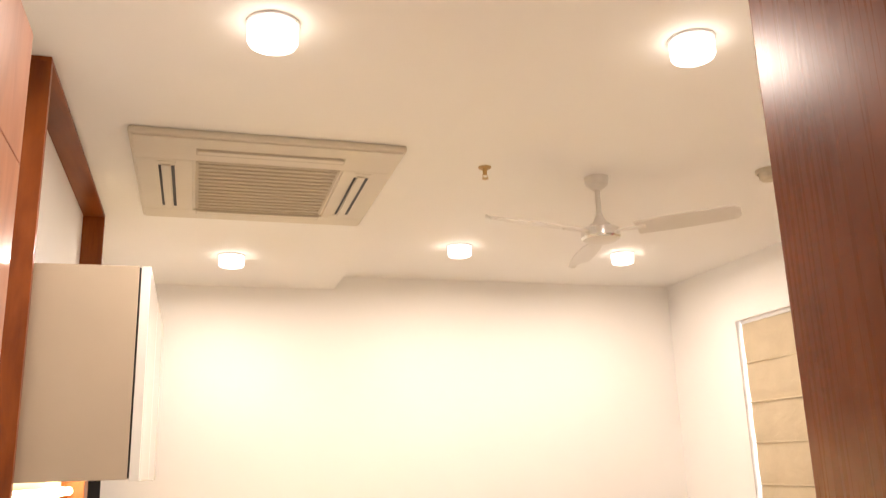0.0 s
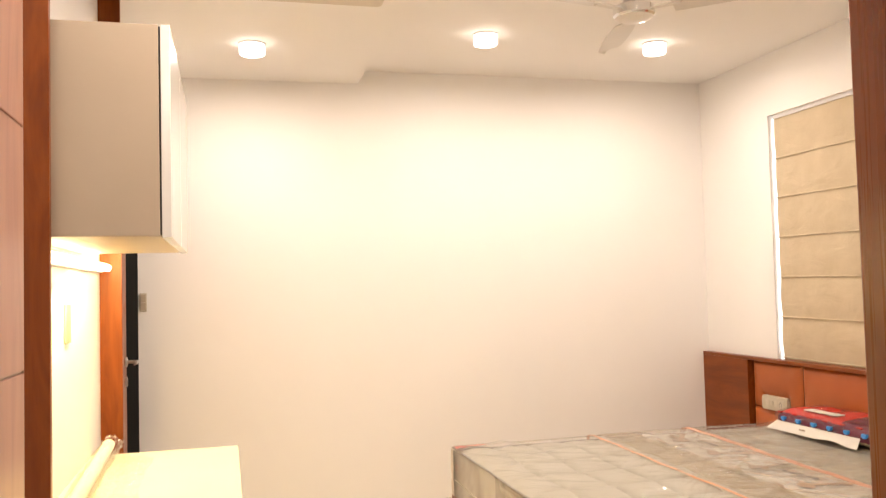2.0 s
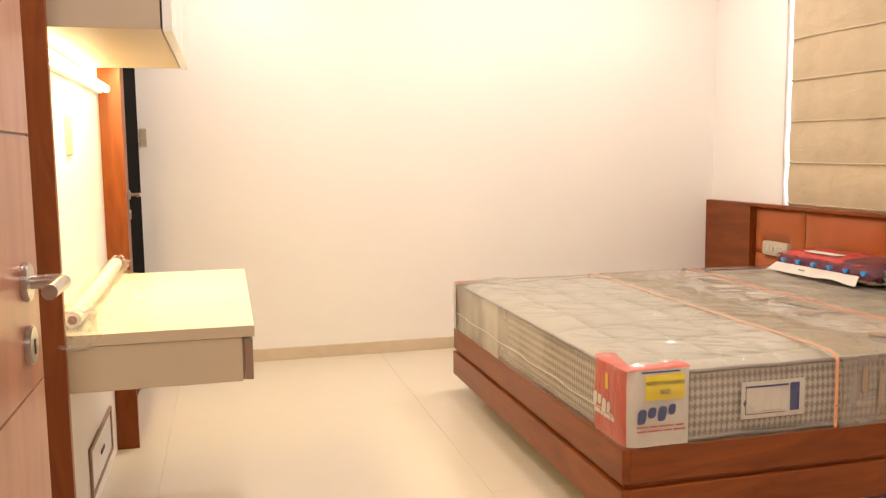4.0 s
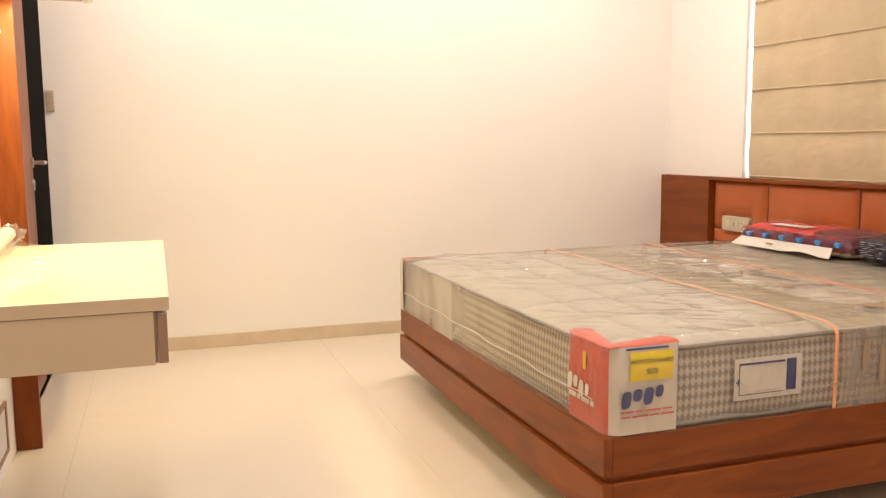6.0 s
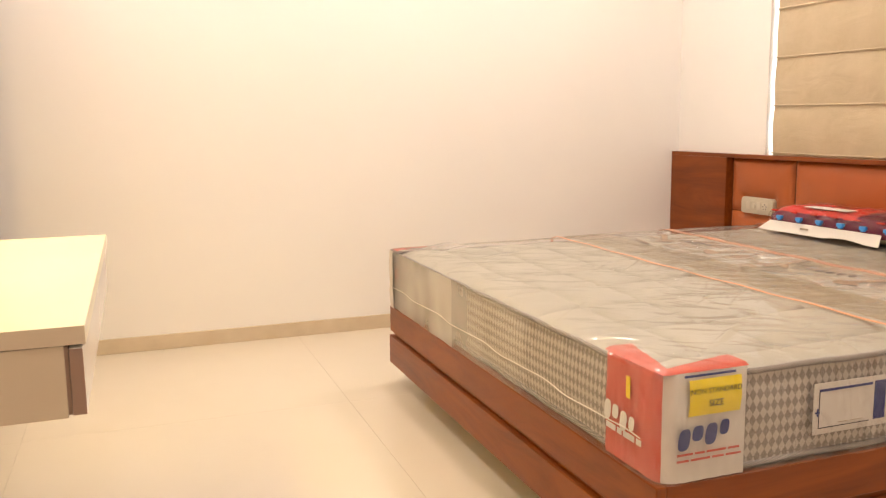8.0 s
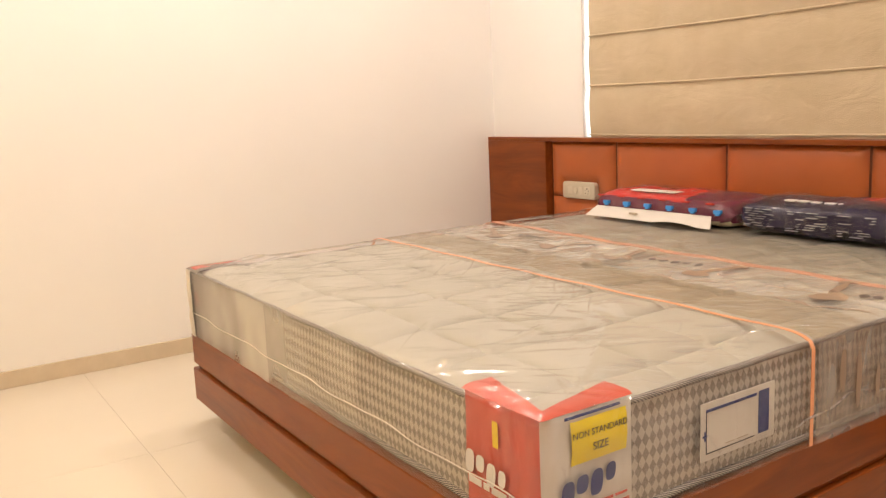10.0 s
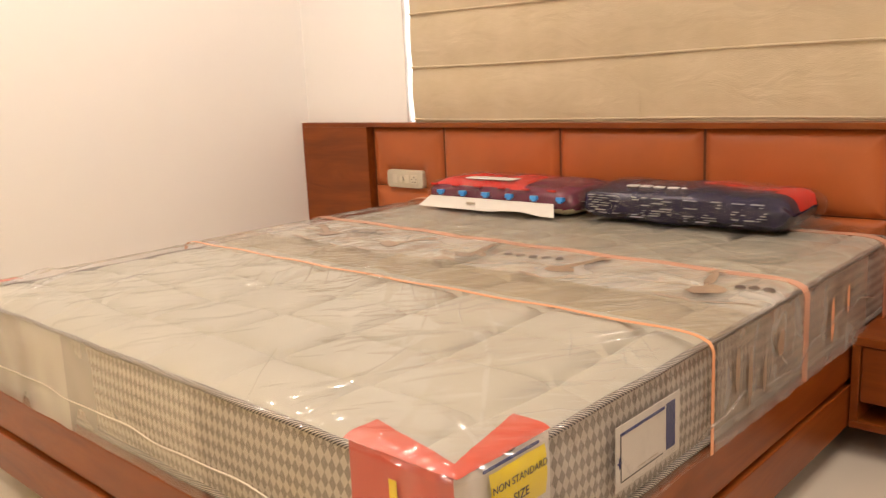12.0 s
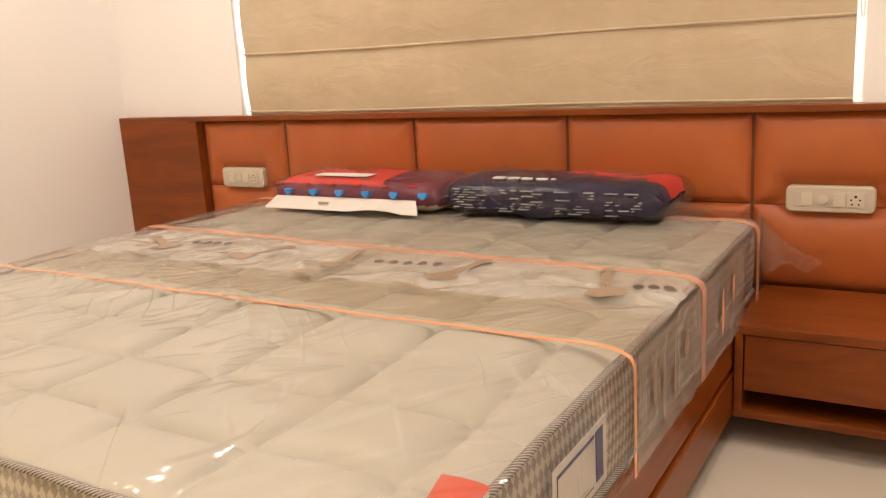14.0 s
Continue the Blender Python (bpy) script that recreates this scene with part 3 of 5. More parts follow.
first = downlight()
for k, p in enumerate(LAMPS):
    if k == 0:
        first.location = p
    else:
        copy_thing(first, pose(*p))
    l = bpy.data.lights.new("downlight_beam", "AREA")
    l.shape, l.size, l.energy, l.color = "DISK", 0.11, LAMP_WATTS, WARM
    lo = new("downlight_beam", l)
    lo.matrix_world = pose(p[0], p[1], p[2] - 0.067)

# unseen hall lights, added to light the doorway from behind the camera
ADDED_HALL_LAMPS = [(0.80, 0.2, 2.8), (1.9, 0.2, 2.8)]
for p in ADDED_HALL_LAMPS:
    copy_thing(first, pose(*p))
    l = bpy.data.lights.new("added_hall_beam", "AREA")
    l.shape, l.size, l.energy, l.color = "DISK", 0.11, LAMP_WATTS, WARM
    lo = new("added_hall_beam", l)
    lo.matrix_world = pose(p[0], p[1], p[2] - 0.067)

# cassette air conditioner
AX0, AX1, AY0, AY1, AZ = 0.80, 1.76, 4.25, 5.22, SOFFIT
ac = thing("cassette_air_conditioner", ((AX0 + AX1) / 2, (AY0 + AY1) / 2, AZ), "beige-white four-way ceiling cassette air conditioner", "air conditioner")
GX0, GX1, GY0, GY1 = 1.012, 1.562, 4.475, 5.085
part("fascia", boxes((AX0, AX1, AY0, AY1, AZ - 0.026, AZ), bevel=0.008), M_AC, ac)
for q in ((AX0 + 0.012, AX1 - 0.012, AY0 + 0.012, GY0), (AX0 + 0.012, AX1 - 0.012, GY1, AY1 - 0.012), (AX0 + 0.012, GX0, GY0, GY1), (GX1, AX1 - 0.012, GY0, GY1)):
    part("fascia_rail", boxes((*q, AZ - 0.032, AZ - 0.026), bevel=0.003), M_AC, ac)
part("grille", boxes((GX0 + 0.008, GX1 - 0.008, GY0 + 0.008, GY1 - 0.008, AZ - 0.030, AZ - 0.012), bevel=0.004), M_AC_GRILLE, ac, "taupe intake grille")
for k in range(14):
    y = GY0 + 0.035 + k * (GY1 - GY0 - 0.07) / 13
    part("grille_slat", boxes((GX0 + 0.02, GX1 - 0.02, y - 0.006, y + 0.006, AZ - 0.034, AZ - 0.030), bevel=0.001), M_AC_GRILLE, ac)
for nm, q in (("vent_slot", (GX0 + 0.01, GX1 - 0.01, AY0 + 0.10, AY0 + 0.16, AZ - 0.0335, AZ - 0.031)), ("vent_slot", (GX0 + 0.01, GX1 - 0.01, AY1 - 0.15, AY1 - 0.09, AZ - 0.0335, AZ - 0.031))):
    s = part(nm, boxes(q), M_AC_GRILLE, ac)
    part("flap", boxes((q[0] + 0.005, q[1] - 0.005, q[2] + 0.008, q[3] - 0.02, AZ - 0.039, AZ - 0.0335), bevel=0.002), M_AC, s)
for x0, x1, d in ((AX0 + 0.085, AX0 + 0.150, 1), (AX1 - 0.150, AX1 - 0.085, -1)):
    s = part("vent_slot", boxes((x0, x1, GY0 + 0.02, GY1 - 0.02, AZ - 0.0335, AZ - 0.031)), M_AC, ac)
    part("gap", boxes((x0 + 0.004, x0 + 0.013, GY0 + 0.06, GY1 - 0.06, AZ - 0.0350, AZ - 0.0335)), M_SLOT, s)
    part("gap", boxes((x1 - 0.016, x1 - 0.004, GY0 + 0.06, GY1 - 0.06, AZ - 0.0350, AZ - 0.0335)), M_SLOT, s)
    part("flap", boxes((x0 + 0.015, x1 - 0.018, GY0 + 0.05, GY1 - 0.05, AZ - 0.040, AZ - 0.0335), bevel=0.002), M_AC, s)

# ceiling fan
FX, FY, FZ = 2.722, 4.659, 2.548
fan = thing("ceiling_fan", (FX, FY, CEIL), "white three-blade ceiling fan with a chrome band", "fan")
bm = bmesh.new()
lathe(bm, (FX, FY, CEIL), [(0.001, -0.001), (0.055, -0.001), (0.050, -0.035), (0.020, -0.060), (0.013, -0.062)])
part("canopy", bm, M_FAN, fan)
bm = bmesh.new()
cyl(bm, (FX, FY, CEIL - 0.12), 0.0115, 0.14, "z", 16)
part("rod", bm, M_FAN, fan)
bm = bmesh.new()
lathe(bm, (FX, FY, FZ), [(0.012, 0.085), (0.018, 0.07), (0.030, 0.045), (0.060, 0.022), (0.078, 0.014)])
part("shroud", bm, M_FAN, fan)
bm = bmesh.new()
lathe(bm, (FX, FY, FZ), [(0.078, 0.014), (0.086, 0.008), (0.086, -0.026), (0.078, -0.034)])
part("motor_band", bm, M_CHROME, fan, "polished chrome band")
bm = bmesh.new()
lathe(bm, (FX, FY, FZ), [(0.078, -0.034), (0.060, -0.044), (0.030, -0.050), (0.001, -0.051)])
part("bottom_cover", bm, M_FAN, fan)
for a in (-45, 75, 195):
    rot = Matrix.Translation((FX, FY, FZ - 0.005)) @ Matrix.Rotation(radians(a), 4, "Z")

    def blade_at(u, v, rot=rot):
        r = 0.16 + 0.43 * u
        w = (0.050 + 0.012 * math.sin(math.pi * u)) * (1 if u < 0.93 else math.sqrt(max(0.0, 1 - ((u - 0.93) / 0.075) ** 2)))
        q = 2 * v - 1
        return rot @ Vector((r, q * w, -0.014 * q + 0.004 * (1 - q * q)))
    bm = sheet(blade_at, 24, 6)
    bmesh.ops.solidify(bm, geom=bm.faces[:], thickness=0.004)
    bl = part("blade", bm, M_FAN, fan)
    bm = boxes((0.07, 0.20, -0.016, 0.016, -0.004, 0.004), bevel=0.002)
    bmesh.ops.transform(bm, matrix=rot, verts=bm.verts)
    part("blade_arm", bm, M_FAN, bl)

# sprinkler and smoke detector
sp = thing("fire_sprinkler", (2.19, 4.63, CEIL), "small brass ceiling sprinkler head", "sprinkler")
bm = bmesh.new()
lathe(bm, (2.19, 4.63, CEIL), [(0.001, -0.001), (0.028, -0.001), (0.026, -0.006), (0.010, -0.008), (0.009, -0.030), (0.005, -0.036), (0.001, -0.036)], 20)
part("body", bm, M_BRASS, sp)
bm = bmesh.new()
cyl(bm, (2.19, 4.63, CEIL - 0.052), 0.014, 0.002, "z", 16)
for s in (-1, 1):
    tube(bm, [(2.19 + s * 0.007, 4.63, CEIL - 0.030), (2.19 + s * 0.011, 4.63, CEIL - 0.042), (2.19 + s * 0.003, 4.63, CEIL - 0.052)], 0.0016, 6)
part("deflector", bm, M_BRASS, sp)
sd = thing("smoke_detector", (3.435, 4.418, CEIL), "round beige ceiling smoke detector", "smoke detector")
bm = bmesh.new()
lathe(bm, (3.435, 4.418, CEIL), [(0.001, -0.0005), (0.055, -0.0005), (0.055, -0.014), (0.048, -0.018)], 28)
part("base", bm, M_PLATE, sd)
bm = bmesh.new()
lathe(bm, (3.435, 4.418, CEIL), [(0.044, -0.016), (0.040, -0.040), (0.028, -0.050), (0.001, -0.051)], 28)
part("cover", bm, M_PLATE, sd)


# ---------- dressing niche on the left wall ----------
NX, NY0, NY1 = 0.634, 3.802, 5.31
niche = thing("niche_frame", (NX, (NY0 + NY1) / 2, 0), "dark reddish-brown wooden frame round a dressing niche", "frame", kind="structure")
part("side_panel", boxes((LEFT, NX, NY0, NY0 + 0.025, 0, 2.70), bevel=0.002), M_WOOD_Z, niche)
part("side_panel", boxes((LEFT, NX, NY1, NY1 + 0.025, 0, 2.70), bevel=0.002), M_WOOD_Z, niche)
part("top_panel", boxes((LEFT, NX, NY0, NY1 + 0.025, 2.70, SOFFIT - 0.001), bevel=0.002), M_WOOD_Y, niche)

# wall cabinet
CX, CY0, CY1, CZ0, CZ1 = 0.896, 3.834, 4.79, 1.568, 2.131
cab = thing("wall_cabinet", (0.73, (CY0 + CY1) / 2, CZ0), "wall-hung cabinet with taupe sides and glossy white doors", "cabinet")
part("body", boxes((LEFT + 0.001, CX, CY0, CY1, CZ0, CZ1), bevel=0.002), M_LAM_TAUPE, cab)
cm = (CY0 + CY1) / 2
for a, c in ((CY0 + 0.001, cm - 0.0015), (cm + 0.0015, CY1 - 0.001)):
    part("cabinet_door", boxes((CX + 0.005, CX + 0.030, a, c, CZ0 - 0.004, CZ1), bevel=0.0018), M_LAM_WHITE, cab, "glossy white door")
part("door_gap", boxes((CX, CX + 0.005, CY0 + 0.004, CY1 - 0.004, CZ0 + 0.004, CZ1 - 0.004)), M_SLOT, cab)

# lamp below the cabinet
tl = thing("under_cabinet_light", (0.60, 4.6, 1.53), "lit warm-white tube light under the wall cabinet", "light")
part("base", boxes((LEFT, LEFT + 0.022, 4.02, 5.26, 1.512, 1.548), bevel=0.002), M_UPVC, tl)
bm = bmesh.new()
cyl(bm, (LEFT + 0.040, 4.64, 1.53), 0.015, 1.2, "y", 18)
part("tube", bm, M_STRIP, tl, "glowing tube")
l = bpy.data.lights.new("tube_beam", "AREA")
l.shape, l.size, l.size_y, l.energy, l.color = "RECTANGLE", 1.15, 0.03, 16.0, (1.0, 0.71, 0.26)
lo = new("tube_beam", l)
lo.matrix_world = pose(LEFT + 0.075, 4.64, 1.512, 0, -12, 90)

# desk with two drawers
DY0, DY1, DX = 3.836, 5.05, 1.100
desk = thing("dressing_desk", (0.85, (DY0 + DY1) / 2, 0.632), "wall-hung cream dressing desk, shade coloured into its sides", "desk")
part("desktop", boxes((LEFT + 0.001, DX, DY0, DY1, 0.766, 0.797), bevel=0.002), M_LAM_TOP, desk, "pale cream top")
# thin strip added so the top's near edge looks shaded like the sides
part("edge_strip", boxes((LEFT + 0.002, DX - 0.001, DY0 - 0.0012, DY0 - 0.0002, 0.7665, 0.796)), M_LAM_SHADED, desk)
part("body", boxes((LEFT + 0.001, DX - 0.034, DY0 + 0.001, DY1 - 0.001, 0.645, 0.765), bevel=0.0015), M_LAM_SHADED, desk)
part("drawer_gap", boxes((DX - 0.034, DX - 0.028, DY0 + 0.004, DY1 - 0.004, 0.650, 0.763)), M_EDGE, desk)
dm = (DY0 + DY1) / 2
for a, c in ((DY0 + 0.002, dm - 0.003), (dm + 0.003, DY1 - 0.002)):
    dr = part("drawer_front", boxes((DX - 0.027, DX - 0.006, a, c, 0.648, 0.760), bevel=0.0018), M_LAM_WHITE, desk)
    part("edge_strip", boxes((DX - 0.0268, DX - 0.0062, a - 0.0012, a - 0.0002, 0.649, 0.759)), M_EDGE, dr, "brown edge band")

# paper roll in clear wrap along the back of the desk
roll = thing("wrapped_paper_roll", (0.70, 4.3, 0.797), "white paper roll in clear plastic lying on the desk", "paper roll")
bm = bmesh.new()
tube(bm, [(0.632, 3.93, 0.820), (0.628, 4.2, 0.822), (0.624, 4.6, 0.832), (0.618, 4.98, 0.846)], 0.0225, 22)
part("roll", bm, M_ROLL, roll)
bm = bmesh.new()
tube(bm, [(0.632, 3.9285, 0.820), (0.632, 3.9302, 0.820)], 0.012, 16)
part("core_hole", bm, M_EDGE, roll)


def wrap_at(u, v):
    a = 2 * math.pi * v
    y = 3.86 + 1.16 * u
    end = max(0.0, 1 - u / 0.10) + max(0.0, (u - 0.92) / 0.08)
    n1 = noise.noise((math.cos(a) * 1.9, math.sin(a) * 1.9, y * 9))
    n2 = noise.noise((math.cos(a) * 5, math.sin(a) * 5, y * 30))
    r = (0.031 + 0.008 * n1 + 0.004 * n2) * (1 + 0.45 * max(0.0, 1 - u / 0.14) + 0.4 * end * n2)
    return (max(LEFT + 0.004, 0.640 - 0.014 * u + r * math.cos(a) * 1.15), y, max(0.7985, 0.825 + 0.020 * u + r * math.sin(a)))


w = part("wrapping", sheet(wrap_at, 90, 40), M_WRAP_BAG, roll, "crumpled clear plastic", smooth=60, core=(0.63, 4.45, 0.80))
w.visible_shadow = False


def bag_at(u, v):
    y, x = 3.86 + 1.05 * u, 0.655 + 0.13 * v
    h = 0.030 * (1 - v) ** 1.5 + 0.010 * abs(noise.noise((x * 26, y * 15, 3.1))) + 0.005 * noise.noise((x * 60, y * 44, 1.0))
    return (x + 0.018 * noise.noise((y * 6, 0.3, 4)) * v, y, 0.799 + max(0.0, h))


w = part("loose_wrapping", sheet(bag_at, 80, 18), M_WRAP_BAG, roll, smooth=60, core=(0.7, 4.4, -3))
w.visible_shadow = False


def tail_at(u, v):
    """The bag's gathered end, hanging over the desk's edge."""
    a = 2 * math.pi * v
    k = math.sin(math.pi * min(1.0, 0.12 + u)) ** 0.6
    r = 0.042 * k * (1 + 0.45 * noise.noise((math.cos(a) * 2.2, math.sin(a) * 2.2, u * 4)) + 0.25 * noise.noise((math.cos(a) * 6, math.sin(a) * 6, u * 9)))
    y, z = 3.875 - 0.075 * math.sin(u * 1.5), 0.832 - 0.085 * u * u
    return (0.645 + 0.03 * u + 1.3 * r * math.cos(a), min(y + 0.5 * r * math.sin(a), 3.90 if z > 0.80 else 3.831), z + 0.75 * r * math.sin(a))


w = part("bag_end", sheet(tail_at, 30, 30), M_WRAP_BAG, roll, "gathered end of the plastic", smooth=60, core=(0.66, 3.84, 0.79))
w.visible_shadow = False

# plates on the walls
def plate_x(name, x, y0, y1, z0, z1, mat_, label):
    return solid(name, boxes((x, x + 0.008, y0, y1, z0, z1), bevel=0.0025), mat_, label, "switch")


plate_x("switch_plate", LEFT, 4.50, 4.59, 1.26, 1.39, M_LAM_TAUPE, "taupe switch plate on the niche wall")
sw = thing("wall_switch", (0.60, FAR, 1.31), "white switch plate on the wall by the side door", "switch")
part("plate", boxes((0.566, 0.606, FAR - 0.010, FAR, 1.316, 1.424), bevel=0.003), M_PLATE, sw)
for k in range(2):
    part("rocker", boxes((0.572, 0.600, FAR - 0.013, FAR - 0.010, 1.326 + 0.046 * k, 1.368 + 0.046 * k), bevel=0.001), M_LAM_TAUPE, sw)
ap = thing("access_panel", (LEFT, 4.85, 0.08), "grey-framed access panel low on the niche wall", "panel")
part("frame", boxes((LEFT, LEFT + 0.010, 4.58, 5.12, 0.07, 0.085), (LEFT, LEFT + 0.010, 4.58, 5.12, 0.235, 0.25), (LEFT, LEFT + 0.010, 4.58, 4.60, 0.085, 0.235), (LEFT, LEFT + 0.010, 5.10, 5.12, 0.085, 0.235), bevel=0.001), M_EDGE, ap)
part("cover", boxes((LEFT, LEFT + 0.005, 4.60, 5.10, 0.085, 0.235)), M_UPVC, ap)
part("latch", boxes((LEFT + 0.005, LEFT + 0.009, 4.82, 4.90, 0.15, 0.165), bevel=0.001), M_SLOT, ap)

# ---------- headboard ----------
HX, HB_TOP, PADX = 4.266, 0.923, 4.299
head = thing("padded_headboard", (4.29, 5.0, 0.37), "teak headboard with tan leatherette pads along the wall", "headboard")
HY0 = 2.62
part("end_block", boxes((HX, RIGHT, 6.254, FAR - 0.001, 0.10, 0.902), bevel=0.002), M_WOOD_Y, head)
part("top_board", boxes((HX, RIGHT + 0.03, HY0, FAR - 0.001, 0.902, HB_TOP), bevel=0.002), M_WOOD_Y, head)
part("backing", boxes((PADX + 0.012, RIGHT - 0.001, HY0, 6.254, 0.10, 0.902)), M_SHADE, head)
part("end_panel", boxes((HX, RIGHT, HY0 - 0.02, HY0, 0.0, HB_TOP), bevel=0.002), M_WOOD_Z, head)
COLS = [6.248, 5.772, 5.124, 4.493, 3.872, 3.25, 2.63]


def pad(y0, y1, z0, z1, dent=None):
    """A stuffed panel with tucked edges; dent: the plate that presses into it."""
    def at(u, v):
        y, z = y0 + (y1 - y0) * u, z0 + (z1 - z0) * v
        eu, ev = min(u, 1 - u) * (y1 - y0), min(v, 1 - v) * (z1 - z0)
        e = min(eu, ev)
        puff = 0.016 * (1 - math.exp(-e / 0.012)) + 0.014 * (1 - math.exp(-e / 0.05))
        pucker = 0.0022 * noise.noise((y * 17, z * 17, 2.0)) * math.exp(-e / 0.04) + 0.0016 * noise.noise((y * 5, z * 6, 7.0))
        sink = 0.0
        if dent:
            dy = max(dent[0] - y, y - dent[1], 0.0)
            dz = max(dent[2] - z, z - dent[3], 0.0)
            sink = 0.024 * math.exp(-math.hypot(dy, dz) / 0.026)
        return (PADX + 0.012 - max(0.001, puff + pucker - sink), y, z)
    return sheet(at, 70, 36)


PLATES = [(5.899, 6.139, 0.610, 0.696), (3.520, 3.768, 0.598, 0.678)]
for y1, y0 in zip(COLS, COLS[1:]):
    for z0, z1 in ((0.352, 0.611), (0.615, 0.898)):
        dent = next((d for d in PLATES if d[0] < y1 and d[1] > y0), None)
        part("pad", pad(y0 + 0.005, y1 - 0.005, z0, z1, dent), M_LEATHER, head, smooth=70)

def rounded_plate(x0, x1, y0, y1, z0, z1, r, edge=0.002):
    """A flat plate that looks along -x, with round corners and an eased front."""
    bm = bmesh.new()
    rings = []
    for x, inset in ((x1, 0.0), (x0 + edge, 0.0), (x0 + edge * 0.3, edge * 0.4), (x0, edge)):
        ring = []
        for cy, cz, a0 in ((y1 - r, z1 - r, 0), (y0 + r, z1 - r, 90), (y0 + r, z0 + r, 180), (y1 - r, z0 + r, 270)):
            for k in range(7):
                a = radians(a0 + 15 * k)
                ring.append(bm.verts.new((x, cy + (r - inset) * math.cos(a), cz + (r - inset) * math.sin(a))))
        rings.append(ring)
    n = len(rings[0])
    for a, c in zip(rings, rings[1:]):
        for k in range(n):
            bm.faces.new((a[k], a[(k + 1) % n], c[(k + 1) % n], c[k]))
    bm.faces.new(rings[0])
    bm.faces.new(rings[-1])
    return bm


PX = 4.280
for d in PLATES:
    so = thing("socket_plate", (PX, (d[0] + d[1]) / 2, d[2]), "beige switch and socket plate set in the headboard", "socket", "headboard sockets")
    part("plate", rounded_plate(PX, PX + 0.030, d[0], d[1], d[2], d[3], 0.017, 0.004), M_PLATE, so)
    zc = (d[2] + d[3]) / 2
    part("inner_frame", rounded_plate(PX - 0.0012, PX, d[0] + 0.022, d[1] - 0.022, d[2] + 0.016, d[3] - 0.016, 0.003, 0.0008), M_PLATE, so)
    for y_ in (d[1] - 0.060, d[0] + 0.098):
        part("switch_rocker", boxes((PX - 0.0042, PX - 0.0012, y_ - 0.016, y_ + 0.016, zc - 0.020, zc + 0.020), bevel=0.001), M_ROCKER, so)
    bm = bmesh.new()
    cyl(bm, (PX - 0.005, d[1] - 0.106, zc), 0.014, 0.008, "x", 24, bevel=0.002)
    part("dimmer_knob", bm, M_ROCKER, so)
    out = part("outlet", boxes((PX - 0.0032, PX - 0.0012, d[0] + 0.030, d[0] + 0.076, zc - 0.021, zc + 0.021), bevel=0.0008), M_ROCKER, so)
    for a, c, r in ((0, 0.011, 0.0042), (-0.012, 0.001, 0.003), (0.012, 0.001, 0.003), (-0.009, -0.012, 0.003), (0.009, -0.012, 0.003)):
        bm = bmesh.new()
        cyl(bm, (PX - 0.0032, d[0] + 0.053 + a, zc + c), r, 0.001, "x", 10)
        part("pin_hole", bm, M_SLOT, out)

# ---------- bed ----------
EX, EY0, EY1 = 2.178, 3.826, 5.806
bed = thing("platform_bed", (3.25, 4.74, 0), "reddish-brown teak platform bed with grooved side boards", "bed")
part("plinth", boxes((2.42, 4.26, 4.10, 5.50, 0, 0.092), bevel=0.002), M_WOOD_X, bed)
part("deck", boxes((EX + 0.03, 4.268, EY0 + 0.03, EY1 - 0.03, 0.095, 0.328)), M_WOOD_X, bed)
for z0, z1, o in ((0.230, 0.340, 0.004), (0.090, 0.212, 0.0)):
    part("foot_board", boxes((EX + o, EX + 0.03, EY0 + o, EY1 - o, z0, z1), bevel=0.003), M_WOOD_Y, bed)
    part("side_board", boxes((EX + 0.03, 4.268, EY0 + o, EY0 + 0.03, z0, z1), bevel=0.003), M_WOOD_X, bed)
    part("side_board", boxes((EX + 0.03, 4.268, EY1 - 0.03, EY1 - o, z0, z1), bevel=0.003), M_WOOD_X, bed)
part("groove", boxes((EX + 0.018, EX + 0.03, EY0 + 0.018, EY1 - 0.018, 0.212, 0.230), (EX + 0.03, 4.262, EY0 + 0.018, EY0 + 0.03, 0.212, 0.230), (EX + 0.03, 4.262, EY1 - 0.03, EY1 - 0.018, 0.212, 0.230)), M_WOOD_X, bed)
part("rim", boxes((EX + 0.03, EX + 0.05, EY0 + 0.03, EY1 - 0.03, 0.328, 0.340), (EX + 0.05, 4.262, EY0 + 0.03, EY0 + 0.034, 0.328, 0.3395)), M_WOOD_Y, bed)

# ---------- mattress ----------
MX0, MX1, MY0, MY1, MZ0, MZ1 = 2.206, 4.258, 3.845, 5.765, 0.342, 0.582
mt = thing("mattress", (3.25, 4.74, MZ0), "new grey quilted mattress, still wrapped in clear plastic", "mattress")
RC = 0.045


def rim_point(u, inset=0.0, r=RC):
    """A point on the rounded outline, u from 0 to 1, starting on the foot side."""
    x0, x1, y0, y1 = MX0 + inset, MX1 - inset, MY0 + inset, MY1 - inset
    a, c = x1 - x0 - 2 * r, y1 - y0 - 2 * r
    q = math.pi / 2 * r
    s = u * (2 * a + 2 * c + 4 * q)
    for (px, py), (dx, dy), ln, (cx, cy), a0 in (((x0 + r, y0), (1, 0), a, (x1 - r, y0 + r), -90), ((x1, y0 + r), (0, 1), c, (x1 - r, y1 - r), 0), ((x1 - r, y1), (-1, 0), a, (x0 + r, y1 - r), 90), ((x0, y1 - r), (0, -1), c, (x0 + r, y0 + r), 180)):
        if s <= ln:
            return px + dx * s, py + dy * s
        s -= ln
        if s <= q:
            t = radians(a0 + 90 * s / q)
            return cx + r * math.cos(t), cy + r * math.sin(t)
        s -= q
    return x0 + r, y0


